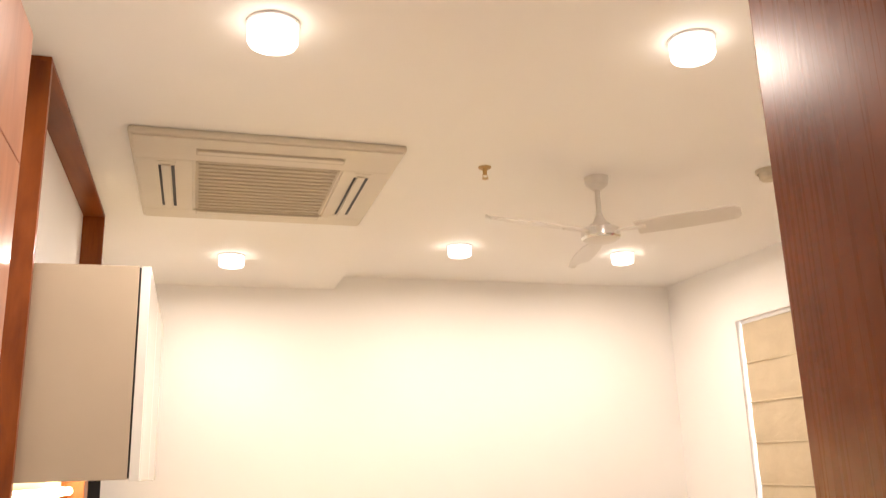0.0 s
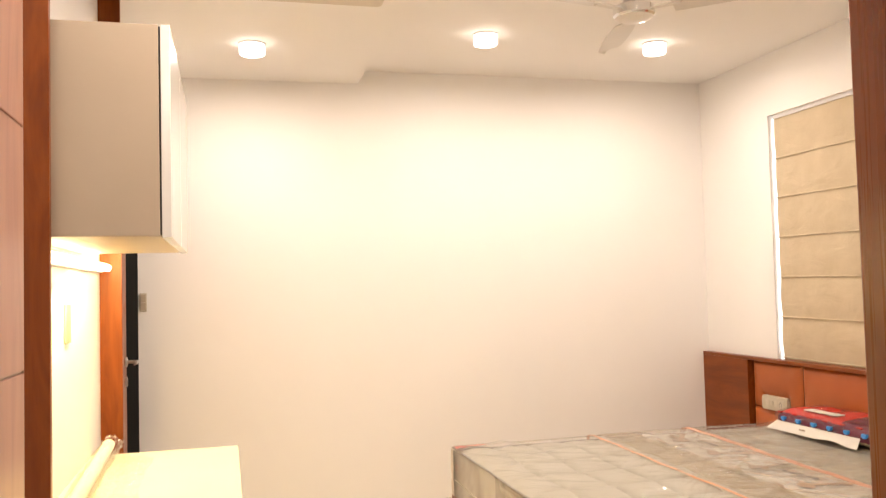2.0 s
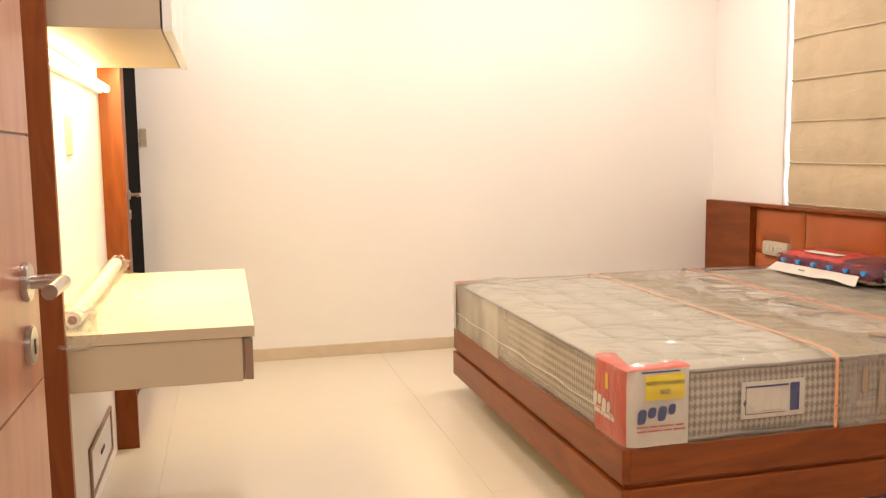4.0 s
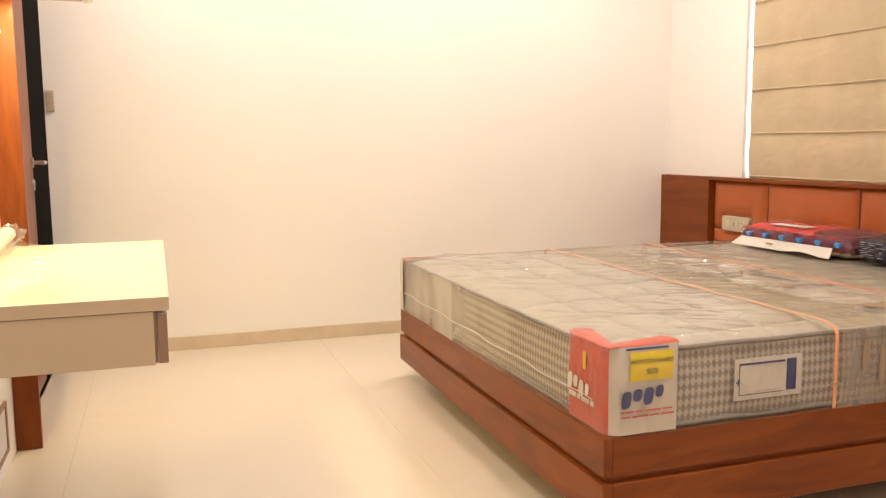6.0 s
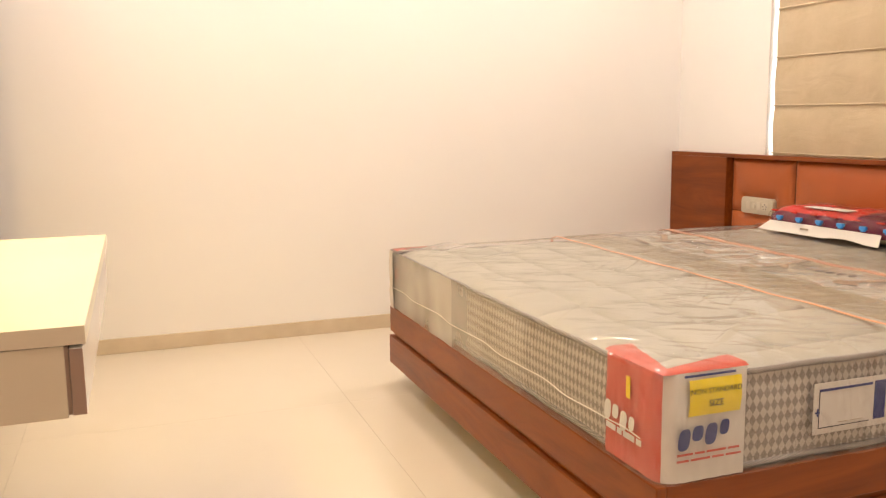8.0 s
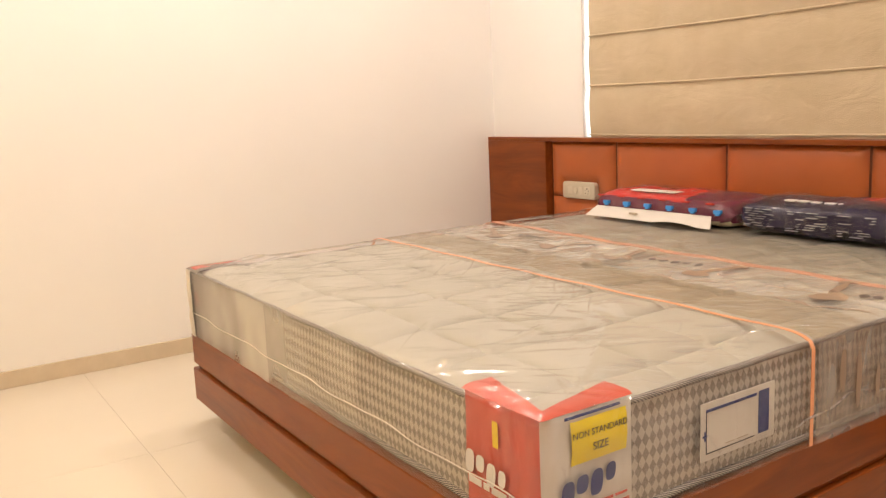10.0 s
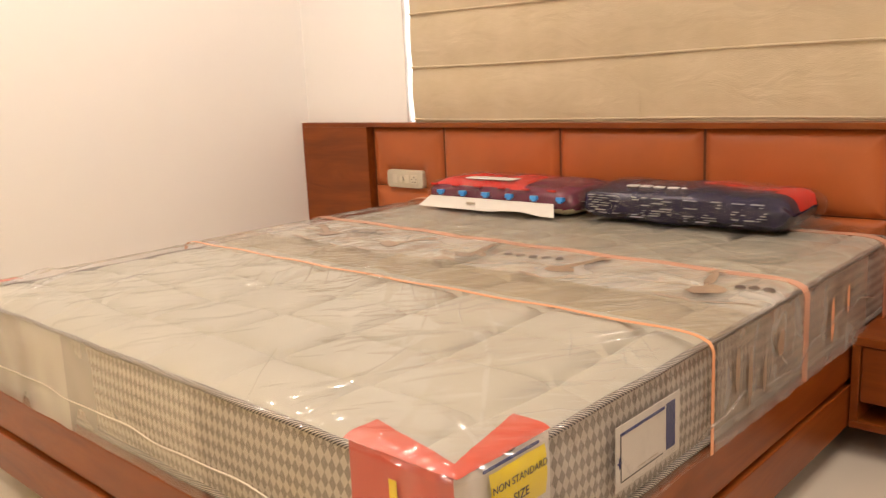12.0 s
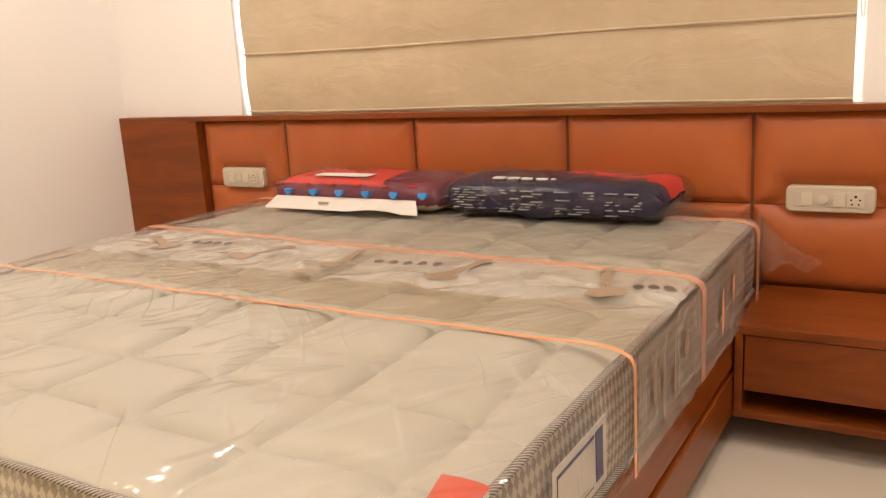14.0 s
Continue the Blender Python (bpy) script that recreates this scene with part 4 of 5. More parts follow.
def quilt_at(u, v):
    x, y = MX0 + 0.006 + (MX1 - MX0 - 0.012) * u, MY0 + 0.006 + (MY1 - MY0 - 0.012) * v
    p = (x - 2.385 + 0.010 * math.sin(y * 9.0)) / 0.193
    q = (y - 3.960 + 0.010 * math.sin(x * 8.0)) / 0.262
    d = min(abs(math.sin(math.pi * p)), abs(math.sin(math.pi * q)))
    puff = 0.030 * (1 - math.exp(-d / 0.20))
    e = min(x - MX0, MX1 - x, y - MY0, MY1 - y)
    edge = -0.014 * math.exp(-e / 0.028)
    puff *= 1 - math.exp(-e / 0.06)
    # pull the corners in to the rounded outline
    cx = min(max(x, MX0 + RC), MX1 - RC)
    cy = min(max(y, MY0 + RC), MY1 - RC)
    dd = math.hypot(x - cx, y - cy)
    if dd > RC - 0.006 and x != cx and y != cy:
        x, y = cx + (x - cx) / dd * (RC - 0.006), cy + (y - cy) / dd * (RC - 0.006)
    return (x, y, MZ1 - 0.017 + puff + edge + 0.003 * noise.noise((x * 3, y * 3, 0)))


part("quilted_top", sheet(quilt_at, 250, 250), M_TICK, mt, "grey-beige quilted top", smooth=80)


def side_at(u, v):
    x, y = rim_point(u, 0.004 - 0.006 * math.sin(math.pi * v))
    return (x, y, MZ0 + 0.006 + (MZ1 - MZ0 - 0.024) * v)


# border: one strip a side, so that the weave runs true on each
def border(u0, u1, m):
    return part("border", sheet(lambda u, v: side_at(u0 + (u1 - u0) * u, v), 280, 8), m, mt, "grey and white lozenge-woven border", smooth=60)


border(0.0, 0.2545, M_BORDER_X)
border(0.2545, 0.5, M_BORDER_Y)
border(0.5, 0.7545, M_BORDER_X)
border(0.7545, 1.0, M_BORDER_Y)
for z in (MZ1 - 0.016, MZ0 + 0.010):
    bm = bmesh.new()
    tube(bm, [(*rim_point(k / 200, 0.001), z + 0.0012 * math.sin(k * 0.9)) for k in range(201)], 0.0074, 8)
    part("piping", bm, M_PIPE, mt, "black and white twisted piping", smooth=80)


# clear plastic round the mattress, a loose skin with folds
def skin_top(u, v):
    x, y = MX0 - 0.024 + (MX1 - MX0 + 0.026) * u, MY0 - 0.024 + (MY1 - MY0 + 0.048) * v
    f = noise.noise((x * 2.6 + y * 0.7, y * 9.0, 5.0))
    f2 = noise.noise((x * 9 - y * 4, y * 22 + x * 6, 2.0))
    e = min(x - MX0, y - MY0, MY1 - y) + 0.024
    ease = -0.016 * math.exp(-max(e, 0) / 0.02)
    p, q = x * 0.85 + y * 0.53, y * 0.85 - x * 0.53
    crease = (1 - abs(noise.noise((p * 1.6, q * 7.5, 3.3)))) ** 7 * max(0.0, noise.noise((x * 1.3, y * 1.3, 8.0)) + 0.35)
    # sharp folds where the film is pinched, in patches
    fold = (1 - abs(noise.noise((p * 1.1 + 4, q * 5.0, 6.1)))) ** 26 * max(0.0, noise.noise((x * 2.2, y * 2.2, 1.0)) + 0.15)
    fold2 = (1 - abs(noise.noise((x * 4.5 - y * 1.2, y * 1.6, 9.7)))) ** 26 * max(0.0, noise.noise((x * 1.9, y * 1.9, 4.0)) - 0.05)
    return (x, y, MZ1 + 0.013 + 0.003 * abs(f) + 0.0006 * f2 + 0.004 * crease + 0.016 * fold + 0.016 * fold2 + ease)


w = part("plastic_wrap", sheet(skin_top, 330, 310), M_WRAP, mt, "crinkled clear plastic wrapping", smooth=80, core=(3.2, 4.8, 0.2))
w.visible_shadow = False


def skin_side(u0, u1):
    def at(u, v):
        x, y = rim_point(u0 + (u1 - u0) * u, -0.026)
        s = u * (u1 - u0) * 8
        f = noise.noise((s * 9 + v * 1.5, v * 1.6, 4.0)) + 0.5 * noise.noise((s * 24 - v * 4, v * 3, 9.0))
        x2, y2 = rim_point(u0 + (u1 - u0) * u, -0.026 - 0.0025 * f)
        return (x2, y2, MZ0 + 0.002 + (MZ1 - MZ0 - 0.004) * v)
    return at


for a, c, m_ in ((0.0, 0.2545, M_WRAP_SIDE), (0.7545, 0.845, M_WRAP_FOOT[0]), (0.845, 0.880, M_WRAP_FOOT[1]), (0.880, 0.915, M_WRAP_FOOT[2]), (0.915, 1.0, M_WRAP_SIDE)):
    w = part("plastic_wrap", sheet(skin_side(a, c), 190, 14), m_, mt, smooth=80, core=(3.2, 4.8, 0.45))
    w.visible_shadow = False

# loose plastic ear at the head end
w = part("plastic_ear", sheet(lambda u, v: (4.00 + 0.24 * u, 3.832 - 0.185 * v * (0.35 + 0.65 * u), 0.585 - 0.10 * v + 0.014 * math.sin(9 * u + 5 * v) - 0.05 * u * v), 16, 16), M_WRAP_BAG, mt, "loose flap of clear plastic", smooth=80, core=(4.1, 4.5, -1))
w.visible_shadow = False


# straps over the top and down the sides
def strap_mesh(x, wid, lean=0.0, lift=0.021):
    def at(u, v):
        s = u * 1.24
        dx = (v - 0.5) * wid
        if s < 0.12:
            return (x + dx, MY0 - 0.036, MZ0 + 0.01 + (MZ1 - MZ0 - 0.015) * s / 0.12)
        if s > 1.12:
            return (x + dx + lean, MY1 + 0.036, MZ1 - 0.005 - (MZ1 - MZ0 - 0.015) * (s - 1.12) / 0.12)
        k = s - 0.12
        e = min(k, 1 - k) * (MY1 - MY0)
        return (x + dx + lean * k + 0.004 * math.sin(k * 9), MY0 - 0.036 + (MY1 - MY0 + 0.072) * k, MZ1 + lift - 0.020 * math.exp(-e / 0.022) + 0.0015 * math.sin(k * 40))
    bm = sheet(at, 150, 1)
    bmesh.ops.solidify(bm, geom=bm.faces[:], thickness=0.0012)
    return bm


part("strap", strap_mesh(2.925, 0.012, 0.03, 0.0165), M_ORANGE, mt, "thin orange packing strap", smooth=50)
for x_, wid_, lean_ in ((3.43, 0.034, 0.10), (4.08, 0.040, 0.02)):
    w = part("tape", strap_mesh(x_, wid_, lean_, 0.019), M_TAPE, mt, "translucent coral packing tape", smooth=50)
    w.visible_shadow = False

# printed film over the middle: a tan strip, then a milky one with brown prints
M_BAND_TAN = film("tan_film", (2, 6, 6), 32, (0.90, 0.82, 0.71), 0.6, 0.14, 0.42, 0.66, gloss=0.6, smoothness=0.07, crease=0.15)
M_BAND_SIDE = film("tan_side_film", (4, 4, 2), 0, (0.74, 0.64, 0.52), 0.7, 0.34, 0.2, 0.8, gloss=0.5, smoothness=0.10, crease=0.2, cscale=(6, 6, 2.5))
M_BAND_CLEAR = film("pale_film", (2, 6, 6), 32, (0.965, 0.935, 0.89), 0.6, 0.12, 0.42, 0.66, gloss=0.6, smoothness=0.09, crease=0.12)
M_BAND_MILK = film("milky_film", (1.5, 3.0, 3), 32, (0.93, 0.88, 0.81), 0.6, 0.42, 0.22, 0.72, detail=1.0, gloss=0.6, smoothness=0.08, crease=0.15)
for x0_, x1_, m_, l_ in ((2.945, 3.135, M_BAND_TAN, "tan printed plastic strip"), (3.135, 3.425, M_BAND_MILK, "milky printed plastic strip"), (3.455, 3.93, M_BAND_CLEAR, "pale printed plastic strip")):
    def band_at(u, v, x0_=x0_, x1_=x1_):
        y = MY0 - 0.024 + (MY1 - MY0 + 0.048) * v
        q = skin_top((x0_ + (x1_ - x0_) * u + 0.055 * v + 0.010 * noise.noise((y * 5, u + x0_, 2.0)) - MX0 + 0.024) / (MX1 - MX0 + 0.026), v)
        return (q[0], q[1], q[2] + 0.004)
    w = part("printed_band", sheet(band_at, 50, 240), m_, mt, l_, smooth=80, core=(3.2, 4.8, 0.2))
    w.visible_shadow = False
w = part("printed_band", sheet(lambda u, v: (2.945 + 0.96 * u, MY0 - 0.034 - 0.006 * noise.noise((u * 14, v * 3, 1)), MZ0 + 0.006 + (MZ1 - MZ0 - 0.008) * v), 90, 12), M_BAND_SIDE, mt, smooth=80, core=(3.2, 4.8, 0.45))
w.visible_shadow = False


def lie(x, y):
    """Height of the film at a place on the mattress top."""
    return skin_top((x - MX0 + 0.024) / (MX1 - MX0 + 0.026), (y - MY0 + 0.024) / (MY1 - MY0 + 0.048))[2]


def flat_blob(cx, cy, lift, rx, ry, turn, wob, seed, n=26):
    """A printed patch with an uneven outline that follows the film."""
    bm = bmesh.new()
    ct, st = math.cos(radians(turn)), math.sin(radians(turn))
    rings = []
    for f in (0.02, 0.35, 0.7, 1.0):
        ring = []
        for k in range(n):
            a = 2 * math.pi * k / n
            r = f * (1 + wob * noise.noise((math.cos(a) * 1.5 + seed, math.sin(a) * 1.5, seed * 0.7)))
            p, q = rx * r * math.cos(a), ry * r * math.sin(a)
            x, y = cx + p * ct - q * st, cy + p * st + q * ct
            ring.append(bm.verts.new((x, y, lie(x, y) + 0.0055 + lift)))
        rings.append(ring)
    bm.faces.new(rings[0])
    for a_, b_ in zip(rings, rings[1:]):
        for k in range(n):
            bm.faces.new((a_[k], a_[(k + 1) % n], b_[(k + 1) % n], b_[k]))
    return bm


# pouring-drop figures: a bulb, a bent neck, a thin line across and a pale smear
for k, (bx, by, nx, ny) in enumerate(((3.268, 4.725, 0.16, 0.040), (3.253, 4.401, 0.17, -0.035), (3.242, 3.978, 0.19, 0.060), (3.30, 5.42, 0.10, 0.16), (3.27, 5.08, 0.14, -0.07))):
    turn_ = math.degrees(math.atan2(ny, nx))
    part("print_patch", flat_blob(bx, by, 0.0, 0.028, 0.046, turn_, 0.35, k + 1.3), M_BROWN_PRINT, mt, smooth=0)
    part("print_patch", flat_blob(bx + nx * 0.5, by + ny * 0.5, 0.0004, math.hypot(nx, ny) * 0.46, 0.013, turn_, 0.5, k + 5.1), M_BROWN_PRINT, mt, smooth=0)
    part("print_patch", flat_blob(bx + nx * 0.96, by + ny * 0.96, 0.0006, 0.016, 0.024, turn_ + 20, 0.4, k + 2.7), M_BROWN_PRINT, mt, smooth=0)
    part("print_patch", flat_blob(bx + 0.018, by + 0.10, 0.0003, 0.0035, 0.085, 4 * (k % 3 - 1), 0.4, k + 8.1), M_BROWN_PRINT, mt, smooth=0)
    part("print_patch", flat_blob(bx - 0.075, by - 0.085, 0.0003, 0.004, 0.080, 30, 0.5, k + 9.4), M_BROWN_PRINT, mt, smooth=0)
    part("print_patch", flat_blob(bx - 0.095, by + 0.03, 0.0002, 0.008, 0.055, -12, 0.8, k + 3.4), M_BROWN_PRINT, mt, smooth=0)
# rows of plain rounds that stand for a mark
for bx, by, n_, st_ in ((3.335, 4.640, 5, 0.043), (3.312, 3.925, 3, 0.034), (3.372, 5.36, 4, 0.040)):
    for j in range(n_):
        part("logo_shape", flat_blob(bx + 0.004 * j, by - st_ * j, 0.0006, 0.017, 0.0125, 25, 0.35, j + by), M_INK_SOFT, mt, smooth=0)
# prints down the side of the film
for k, (bx, bz, rx, rz) in enumerate(((3.03, 0.50, 0.012, 0.05), (3.09, 0.47, 0.010, 0.07), (3.17, 0.45, 0.008, 0.04), (3.26, 0.50, 0.02, 0.03), (3.60, 0.47, 0.012, 0.06), (3.72, 0.50, 0.010, 0.04))):
    bm = bmesh.new()
    bm.faces.new([bm.verts.new((bx + rx * math.cos(a / 3.5) * (1 + 0.5 * noise.noise((math.cos(a / 3.5), math.sin(a / 3.5), k + 0.5))), MY0 - 0.0425, bz + rz * math.sin(a / 3.5))) for a in range(22)])
    part("print_patch", bm, M_BROWN_PRINT if k < 4 else M_ORANGE, mt, smooth=0)
# long loose fold of plastic along the side
bm = bmesh.new()
tube(bm, [(2.84 + 1.10 * k / 60, MY0 - 0.043 - 0.005 * math.sin(k * 0.31), 0.405 + 0.07 * (k / 60) + 0.020 * math.sin(k * 0.17) + 0.006 * math.sin(k * 0.6)) for k in range(61)], 0.0028, 6)
w = part("wrap_fold", bm, M_WRAP_BAG, mt, "loose fold of clear plastic")
w.visible_shadow = False
# welded seam of the wrapping along the foot
bm = bmesh.new()
tube(bm, [(*rim_point(0.762 + 0.226 * k / 80, -0.032 - 0.002 * math.sin(k * 0.7)), 0.432 + 0.004 * math.sin(k * 0.35)) for k in range(81)], 0.0014, 6)
part("wrap_seam", bm, M_CARD, mt, "pale welded plastic seam")


# corner protectors of red and white card
def card_end(x0, x1, y, z0, z1, out):
    return sheet(lambda u, v: (x0 + (x1 - x0) * u, y + out * (0.004 * math.sin(math.pi * v) + 0.003 * noise.noise((u * 4, v * 4, 8))), z0 + (z1 - z0) * v), 12, 10)


def card_top(x0, x1, ya, yb, wide):
    """An L that caps the corner: an arm along the foot, an arm along the side, notched between."""
    bm = bmesh.new()
    n = 14
    for k in range(2):
        def at(u, v, k=k):
            if k == 0:      # along y
                y = ya + (yb - ya) * u
                x = x0 + wide * v * (0.3 + 0.7 * u)
            else:
                x = x0 + (x1 - x0) * u
                y = ya + (1 if yb > ya else -1) * wide * v * (0.3 + 0.7 * u)
            e = min(abs(x - x0), abs(y - ya))
            return (x, y, MZ1 + 0.008 + 0.0006 * k - 0.006 * math.exp(-e / 0.008) + 0.002 * noise.noise((x * 30, y * 30, 3)))
        t = sheet(at, n, 8)
        me = bpy.data.meshes.new("tmp")
        t.to_mesh(me)
        t.free()
        bm.from_mesh(me)
        bpy.data.meshes.remove(me)
    return bm


ARC = math.pi / 2 * RC
ROUND = 2 * (MX1 - MX0 - 2 * RC) + 2 * (MY1 - MY0 - 2 * RC) + 4 * ARC


def card_bend(s0, s1, off, seed, z1):
    """Card that follows the outline from s0 to s1 metres (0 where the near side begins), a little crumpled."""
    def at(u, v):
        s = s0 + (s1 - s0) * u
        f = noise.noise((s * 22, v * 3, seed)) + 0.6 * noise.noise((s * 50, v * 7, seed + 3))
        x, y = rim_point((s / ROUND) % 1.0, -off - 0.0035 * f - 0.003 * math.sin(math.pi * v))
        return (x, y, MZ0 + 0.001 + (z1 - MZ0) * v)
    return sheet(at, 46, 16)


cp = thing("corner_protector", (MX0, MY0, MZ0), "red and white printed card on the mattress corner", "packaging", "mattress corner cards")
XO, YO = MX0 - 0.016, MY0 - 0.016
part("red_face", card_bend(-ARC * 0.55 - 0.205, -ARC * 0.55, 0.013, 3.0, MZ1 + 0.001), M_RED, cp, "coral red card", smooth=60)
part("white_face", card_bend(-ARC * 0.55, 0.165, 0.013, 3.0, MZ1 + 0.001), M_CARD, cp, "white card", smooth=60)
part("red_flap", card_top(XO + 0.004, MX0 + 0.205, YO + 0.004, MY0 + 0.222, 0.072), M_RED, cp, "red top flap", smooth=60)
# sticker with its words
stick = part("sticker", card_end(MX0 + 0.047, MX0 + 0.180, YO - 0.003, MZ1 - 0.092, MZ1 - 0.012, -1), M_YELLOW, cp, "yellow size sticker", smooth=60)


def words(text, size, m, parent, name="lettering"):
    """Raised letters; m puts them in the world."""
    cu = bpy.data.curves.new(name, "FONT")
    cu.body, cu.size, cu.align_x, cu.align_y, cu.extrude = text, size, "CENTER", "CENTER", 0.0003
    tmp = new("tmp_text", cu)
    me = bpy.data.meshes.new_from_object(tmp.evaluated_get(bpy.context.evaluated_depsgraph_get()))
    bpy.data.objects.remove(tmp)
    bpy.data.curves.remove(cu)
    bm = bmesh.new()
    bm.from_mesh(me)
    bpy.data.meshes.remove(me)
    bmesh.ops.transform(bm, matrix=m, verts=bm.verts)
    return part(name, bm, M_INK, parent, smooth=0)


words("NON STANDARD", 0.0165, pose(MX0 + 0.1135, YO - 0.0085, MZ1 - 0.038, 90, 0, 0), stick)
words("SIZE", 0.0205, pose(MX0 + 0.1135, YO - 0.0085, MZ1 - 0.066, 90, 0, 0), stick)


def bars_y(x, y, z, widths, h, gap, material, parent, step=0.0):
    """Rounded plain shapes in a row that stand for a mark, on a face that looks along -x."""
    for k, wd in enumerate(widths):
        part("mark", boxes((x - 0.0012, x, y - wd, y, z - (step if k % 2 else 0), z + h), bevel=0.0005), material, parent, smooth=0)
        y -= wd + gap


def bars_x(x, y, z, widths, h, gap, material, parent, step=0.0):
    for k, wd in enumerate(widths):
        part("mark", boxes((x, x + wd, y - 0.0012, y, z - (step if k % 2 else 0), z + h), bevel=0.0005), material, parent, smooth=0)
        x += wd + gap


def round_mark(parent, m, material, rx, ry, lean=0.0):
    """A plain rounded patch that stands for one sign of a mark; m puts its x-y plane in the world."""
    bm = bmesh.new()
    ring = []
    for k in range(20):
        a = 2 * math.pi * k / 20
        p, q = math.copysign(abs(math.cos(a)) ** 0.7, math.cos(a)) * rx, math.copysign(abs(math.sin(a)) ** 0.7, math.sin(a)) * ry
        ring.append(bm.verts.new((p + lean * q, q, 0)))
    bm.faces.new(ring)
    bmesh.ops.transform(bm, matrix=m, verts=bm.verts)
    return part("mark", bm, material, parent, smooth=0)


FACE_FOOT, FACE_SIDE = Matrix(((0, 0, -1), (-1, 0, 0), (0, 1, 0))).to_4x4(), Matrix(((1, 0, 0), (0, 0, -1), (0, 1, 0))).to_4x4()
for k, (rx, ry, dz) in enumerate(((0.014, 0.024, -0.008), (0.013, 0.017, 0.0), (0.014, 0.024, -0.008), (0.011, 0.017, 0.0))):
    round_mark(cp, Matrix.Translation((XO - 0.0065, MY0 + 0.188 - 0.033 * k, MZ0 + 0.118 + dz - 0.004 * k)) @ FACE_FOOT, M_WHITE_PRINT, rx, ry, 0.12)
    round_mark(cp, Matrix.Translation((MX0 + 0.036 + 0.034 * k, YO - 0.0068, MZ0 + 0.108 + dz + 0.003 * k)) @ FACE_SIDE, M_BLUE, rx + 0.001, ry, 0.12)
part("edge_line", boxes((MX0 + 0.035, MX0 + 0.165, YO - 0.0040, YO - 0.0025, MZ1 - 0.006, MZ1 - 0.001)), M_BLUE, cp, "dark blue printed edge")
bars_y(XO - 0.0045, MY0 + 0.195, MZ0 + 0.066, (0.040, 0.018, 0.045, 0.020), 0.014, 0.007, M_WHITE_PRINT, cp)
bars_y(XO - 0.0040, MY0 + 0.115, MZ1 - 0.080, (0.016,), 0.050, 0.008, M_YELLOW, cp)
bars_x(MX0 + 0.020, YO - 0.0045, MZ0 + 0.064, (0.04, 0.025, 0.05, 0.03), 0.005, 0.005, M_RED, cp)
bars_x(MX0 + 0.020, YO - 0.0045, MZ0 + 0.050, (0.03, 0.05, 0.03, 0.04), 0.005, 0.005, M_RED, cp)

# far corner
cp2 = thing("corner_protector", (MX0, MY1, MZ0), "red and white printed card on the far mattress corner", "packaging", "mattress corner cards")
SF = ROUND - ARC - (MY1 - MY0 - 2 * RC)
part("white_face", card_bend(SF - ARC - 0.15, SF + 0.035, 0.032, 7.0, MZ1 + 0.004), M_CARD, cp2, "white card", smooth=60)
part("red_flap", card_top(XO + 0.004, MX0 + 0.16, MY1 + 0.016, MY1 - 0.05, 0.06), M_RED, cp2, "red top flap", smooth=60)
bars_y(XO - 0.0045, MY1 - 0.050, MZ0 + 0.12, (0.012, 0.012), 0.05, 0.006, M_RED, cp2)

# white product label on the side
lb = thing("product_label", (2.70, YO, 0.402), "white printed paper label on the mattress side", "label")
LYF = MY0 - 0.0185
part("paper", boxes((2.587, 2.818, LYF - 0.0015, LYF, 0.402, 0.522), bevel=0.0005), M_CARD, lb)
bars_x(2.764, LYF - 0.0017, 0.418, (0.034,), 0.092, 0.0, M_BLUE, lb)
bars_x(2.602, LYF - 0.0017, 0.502, (0.155,), 0.006, 0.0, M_BLUE, lb)
bars_x(2.602, LYF - 0.0017, 0.416, (0.150,), 0.002, 0.0, M_INK, lb)
bars_x(2.602, LYF - 0.0017, 0.419, (0.002,), 0.083, 0.0, M_INK, lb)
bars_x(2.592, LYF - 0.0017, 0.452, (0.014,), 0.004, 0.0, M_BLUE, lb)
bars_x(2.597, LYF - 0.0017, 0.444, (0.004,), 0.020, 0.0, M_BLUE, lb)
bars_x(2.660, LYF - 0.0017, 0.424, (0.028, 0.036), 0.002, 0.008, M_LAM_TAUPE, lb)


# ---------- pillow packs ----------
def pillow_shape(x0, x1, y0, y1, z0, h, seed, puff=1.0):
    def at(u, v):
        a = 2 * math.pi * v
        # section across x, drawn out along y
        ca, sa = math.cos(a), math.sin(a)
        rx = math.copysign(abs(ca) ** 0.55, ca)
        rz = math.copysign(abs(sa) ** 0.65, sa)
        end = min(u, 1 - u)
        k = (1 - math.exp(-end / 0.035))
        k = 0.30 + 0.70 * k if 0 < end else 0.0
        y = y0 + (y1 - y0) * u
        cx, cz = (x0 + x1) / 2, z0 + h / 2
        n = 0.010 * noise.noise((y * 7 + seed, ca * 1.4, sa * 1.4)) + 0.004 * noise.noise((y * 22, ca * 4, sa * 4 + seed))
        return (cx + ((x1 - x0) / 2 * (0.85 + 0.15 * k) + n) * rx * (1 if end > 0 else 0.9), y + 0.008 * noise.noise((ca * 2, sa * 2, seed)), max(z0, cz + (h / 2 * k + n) * rz))
    bm = sheet(at, 54, 44)
    bmesh.ops.remove_doubles(bm, verts=bm.verts, dist=0.0005)
    return bm


def split_faces(bm, keep):
    """A copy of the part of bm for whose face centres keep() holds."""
    c = bm.copy()
    bmesh.ops.delete(c, geom=[f for f in c.faces if not keep(f.calc_center_median())], context="FACES")
    return c


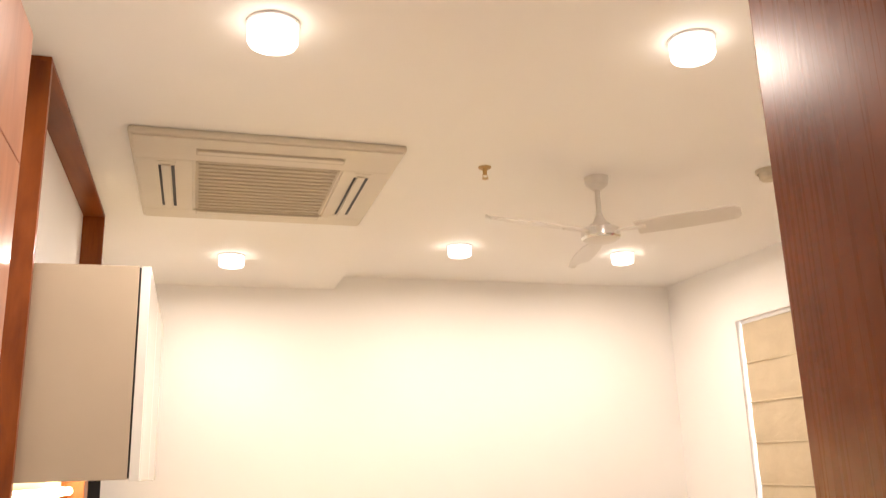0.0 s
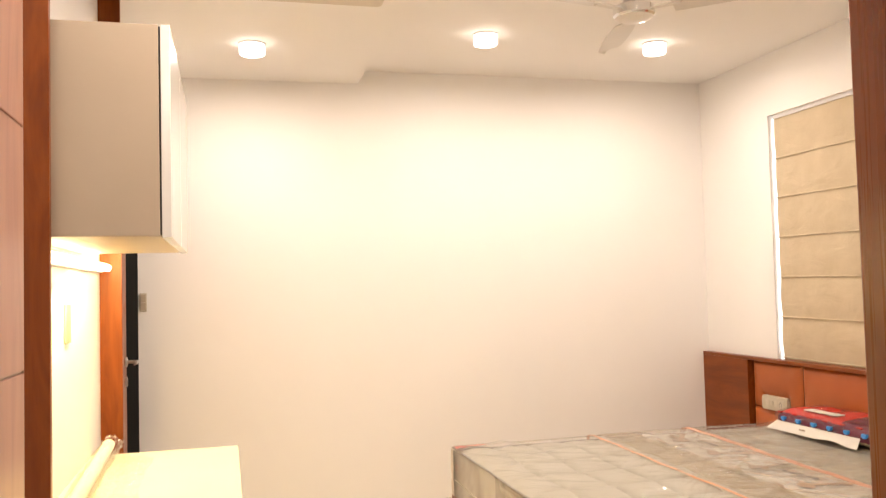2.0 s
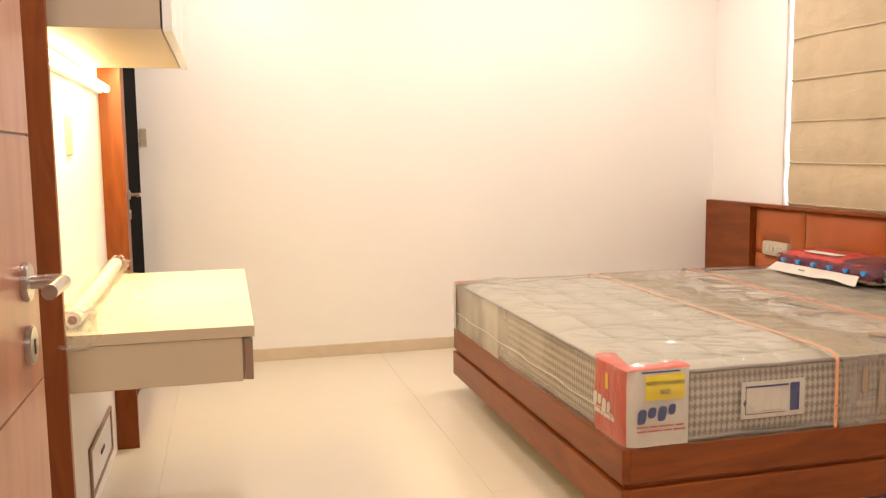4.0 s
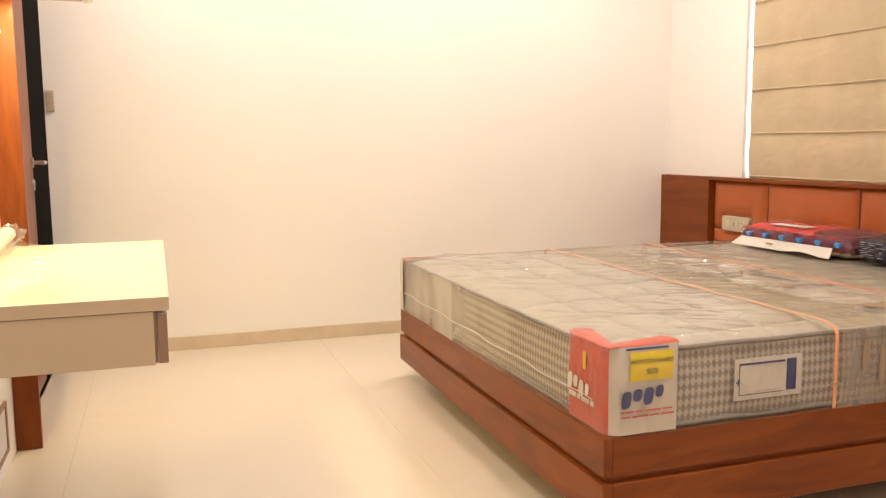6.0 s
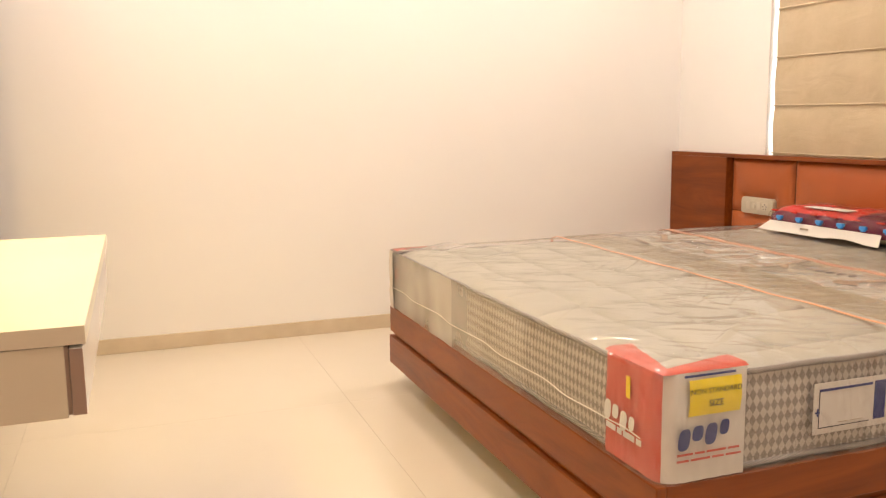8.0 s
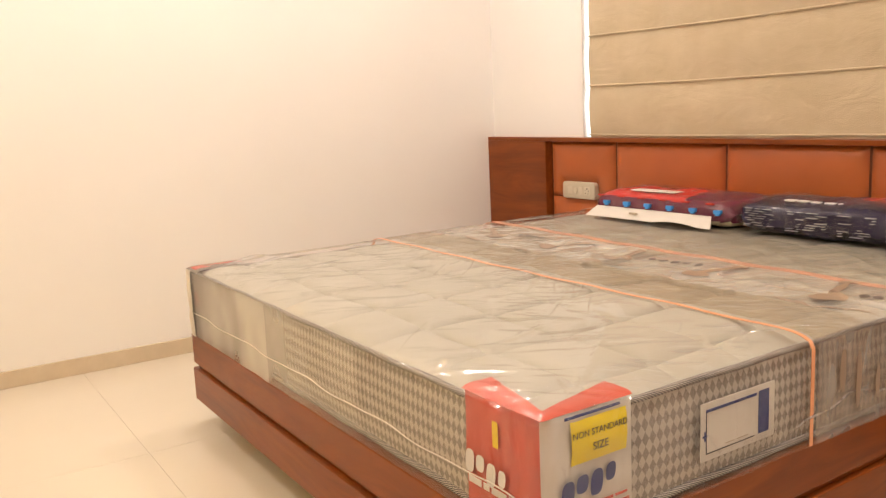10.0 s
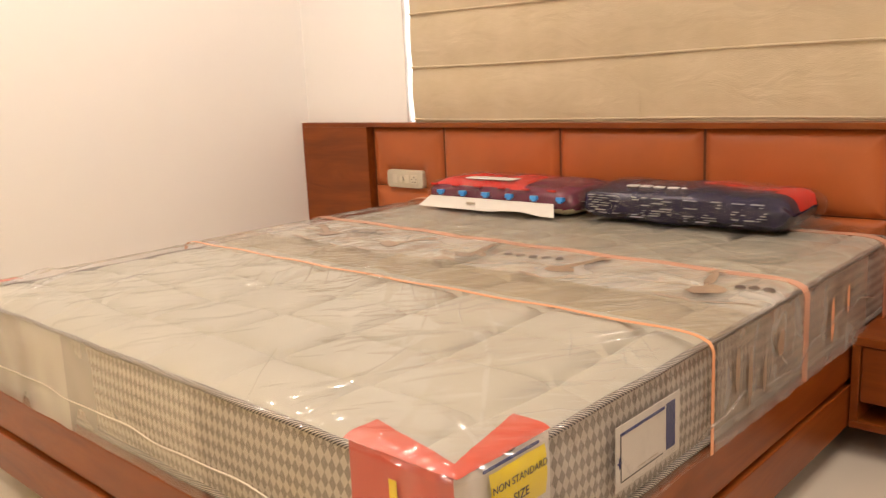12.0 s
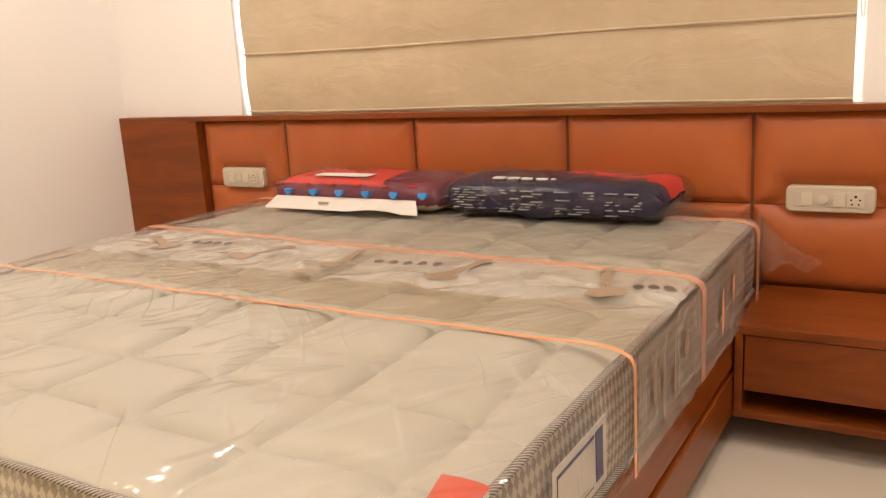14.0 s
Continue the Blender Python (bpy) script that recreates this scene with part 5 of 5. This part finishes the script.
PZ0 = MZ1 + 0.016
p1 = thing("pillow_pack", (4.10, 5.15, PZ0), "bagged pillow in wine-red film with a white header card", "pillow", "pillows on the bed")
bm = pillow_shape(3.945, 4.262, 4.82, 5.545, PZ0, 0.118, 1.0)
part("red_film", split_faces(bm, lambda c: c.z > PZ0 + 0.095 and c.y > 5.05), M_SCARLET, p1, "scarlet printed film", smooth=80)
part("wine_film", split_faces(bm, lambda c: c.z > PZ0 + 0.030 and not (c.z > PZ0 + 0.095 and c.y > 5.05)), M_WINE, p1, "wine-red printed film", smooth=80)
part("pillow", split_faces(bm, lambda c: c.z <= PZ0 + 0.030), M_FOAM, p1, "cream pillow showing through the bag", smooth=80)
bm.free()
for k in range(6):
    y = 5.46 - 0.118 * k
    part("print_dot", boxes((3.929, 3.944, y - 0.016, y + 0.016, PZ0 + 0.064, PZ0 + 0.078), (3.9291, 3.944, y - 0.008, y + 0.008, PZ0 + 0.057, PZ0 + 0.0639), bevel=0.0008), M_SKYBLUE, p1, smooth=40)
    part("print_dash", boxes((3.945, 3.956, y + 0.03, y + 0.065, PZ0 + 0.093, PZ0 + 0.101), bevel=0.003), M_SCARLET, p1, smooth=40)
part("print_dash", boxes((4.0, 4.06, 5.14, 5.38, PZ0 + 0.119, PZ0 + 0.1225), bevel=0.001), M_WHITE_PRINT, p1, smooth=40)
bm = sheet(lambda u, v: (3.893 + 0.045 * v - 0.030 * max(0.0, u - 0.6) * (1 - v), 5.520 - 0.62 * u + (0.030 * (1 - v) if u < 0.02 else 0.0) - 0.04 * (1 - v) * u, PZ0 + 0.012 + 0.040 * v + 0.010 * (1 - v) * max(0.0, math.sin((u - 0.55) * 9.0)) * (u > 0.55)), 40, 6)
bmesh.ops.solidify(bm, geom=bm.faces[:], thickness=0.001)
part("header_card", bm, M_CARD, p1, "white header card with a hang hole", smooth=60)
part("hang_hole", boxes((3.9055, 3.9105, 5.255, 5.300, PZ0 + 0.0315, PZ0 + 0.0400), bevel=0.0012), M_LAM_TAUPE, p1)
w = part("clear_bag", pillow_shape(3.936, 4.266, 4.805, 5.56, PZ0 - 0.002, 0.128, 6.0), M_WRAP_PACK, p1, "clear plastic bag", smooth=80, core=(4.1, 5.18, PZ0 + 0.06))
w.visible_shadow = False

p2 = thing("pillow_pack", (4.12, 4.4, PZ0), "bagged pillow in navy film with white print and red end", "pillow", "pillows on the bed")
bm = pillow_shape(3.955, 4.264, 4.06, 4.80, PZ0, 0.125, 3.0)
part("red_film", split_faces(bm, lambda c: c.z > PZ0 + 0.070 and c.y < 4.42 and c.x > 4.09 - 0.10 * (4.2 - c.y)), M_SCARLET, p2, "scarlet printed film", smooth=80)
part("navy_film", split_faces(bm, lambda c: not (c.z > PZ0 + 0.070 and c.y < 4.42 and c.x > 4.09 - 0.10 * (4.2 - c.y))), M_NAVY, p2, "navy printed film", smooth=80)
bm.free()
for k in range(6):
    y = 4.62 - 0.052 * k
    part("mark", boxes((4.01, 4.04, y - 0.019, y + 0.019, PZ0 + 0.1215, PZ0 + 0.1265), bevel=0.001), M_WHITE_PRINT, p2, smooth=40)
rr = random.Random(11)
for c0, c1 in ((4.76, 4.64), (4.60, 4.44), (4.40, 4.27), (4.24, 4.12)):
    for row in range(9):
        y, z = c0 - rr.uniform(0, 0.02), PZ0 + 0.026 + 0.0085 * row
        while y > c1:
            wd = min(rr.uniform(0.008, 0.05), y - c1 + 0.004)
            if rr.random() < 0.5:
                off = 0.010 * ((z - PZ0 - 0.0625) / 0.0625) ** 2
                part("print_line", boxes((3.9435 + off, 3.956 + off, y - wd, y, z, z + rr.choice((0.0012, 0.0012, 0.0024)))), M_PRINT_GREY, p2, smooth=0)
            y -= wd + rr.uniform(0.006, 0.03)
w = part("clear_bag", pillow_shape(3.946, 4.268, 4.03, 4.82, PZ0 - 0.002, 0.134, 9.0), M_WRAP_PACK, p2, "clear plastic bag", smooth=80, core=(4.1, 4.42, PZ0 + 0.06))
w.visible_shadow = False
w = part("bag_end", sheet(lambda u, v: (3.96 + 0.24 * u, 4.06 - 0.085 * v, PZ0 + 0.05 * (1 - v) * math.sin(math.pi * (0.15 + 0.7 * u)) + 0.010 * abs(noise.noise((u * 7, v * 5, 2))) + 0.012 * v), 16, 10), M_WRAP_BAG, p2, "loose end of the bag", smooth=80, core=(4.1, 4.4, -1))
w.visible_shadow = False

# ---------- nightstand ----------
SX, SY1, SY0 = 3.838, 3.822, 3.10
ns = thing("floating_nightstand", (4.08, 3.36, 0.10), "reddish-brown wooden wall-hung nightstand with a drawer", "nightstand")
SB = 4.272
part("top", boxes((SX, SB, SY0, SY1, 0.335, 0.361), bevel=0.002), M_WOOD_Y, ns)
part("side", boxes((SX, SB, SY1 - 0.022, SY1, 0.112, 0.335), bevel=0.002), M_WOOD_X, ns)
part("side", boxes((SX, SB, SY0, SY0 + 0.022, 0.112, 0.335), bevel=0.002), M_WOOD_X, ns)
part("bottom", boxes((SX, SB, SY0, SY1, 0.090, 0.112), bevel=0.002), M_WOOD_Y, ns)
part("drawer_front", boxes((SX + 0.006, SX + 0.026, SY0 + 0.025, SY1 - 0.025, 0.170, 0.332), bevel=0.0025), M_WOOD_Y, ns)
part("drawer_box", boxes((SX + 0.026, SB - 0.02, SY0 + 0.03, SY1 - 0.03, 0.175, 0.325)), M_WOOD_X, ns)
part("back", boxes((SB - 0.012, SB - 0.001, SY0 + 0.022, SY1 - 0.022, 0.112, 0.335)), M_WOOD_Y, ns)

# ---------- floor tiles ----------
XJ = [hw, 0.75, 1.95, 3.15, RIGHT]
YJ = [hs, -0.38, 0.82, 2.02, 3.22, 4.42, 5.62, FAR]
tiles = {}
for x0, x1 in zip(XJ, XJ[1:]):
    for y0, y1 in zip(YJ, YJ[1:]):
        a, c = (x0 if y1 <= 2.1 else max(x0, LEFT)), x1
        key = (round(c - a, 3), round(y1 - y0, 3))
        if key not in tiles:
            bm = boxes((0.0004, c - a - 0.0004, 0.0004, y1 - y0 - 0.0004, -0.010, 0.0), bevel=0.0003)
            tiles[key] = finish("tile", bm, M_TILE, Vector((0, 0, 0)), 0)
        t = new("tile", tiles[key])
        t.parent = floor
        t.location = Vector((a, y0, 0)) - ORIGIN[floor.name]
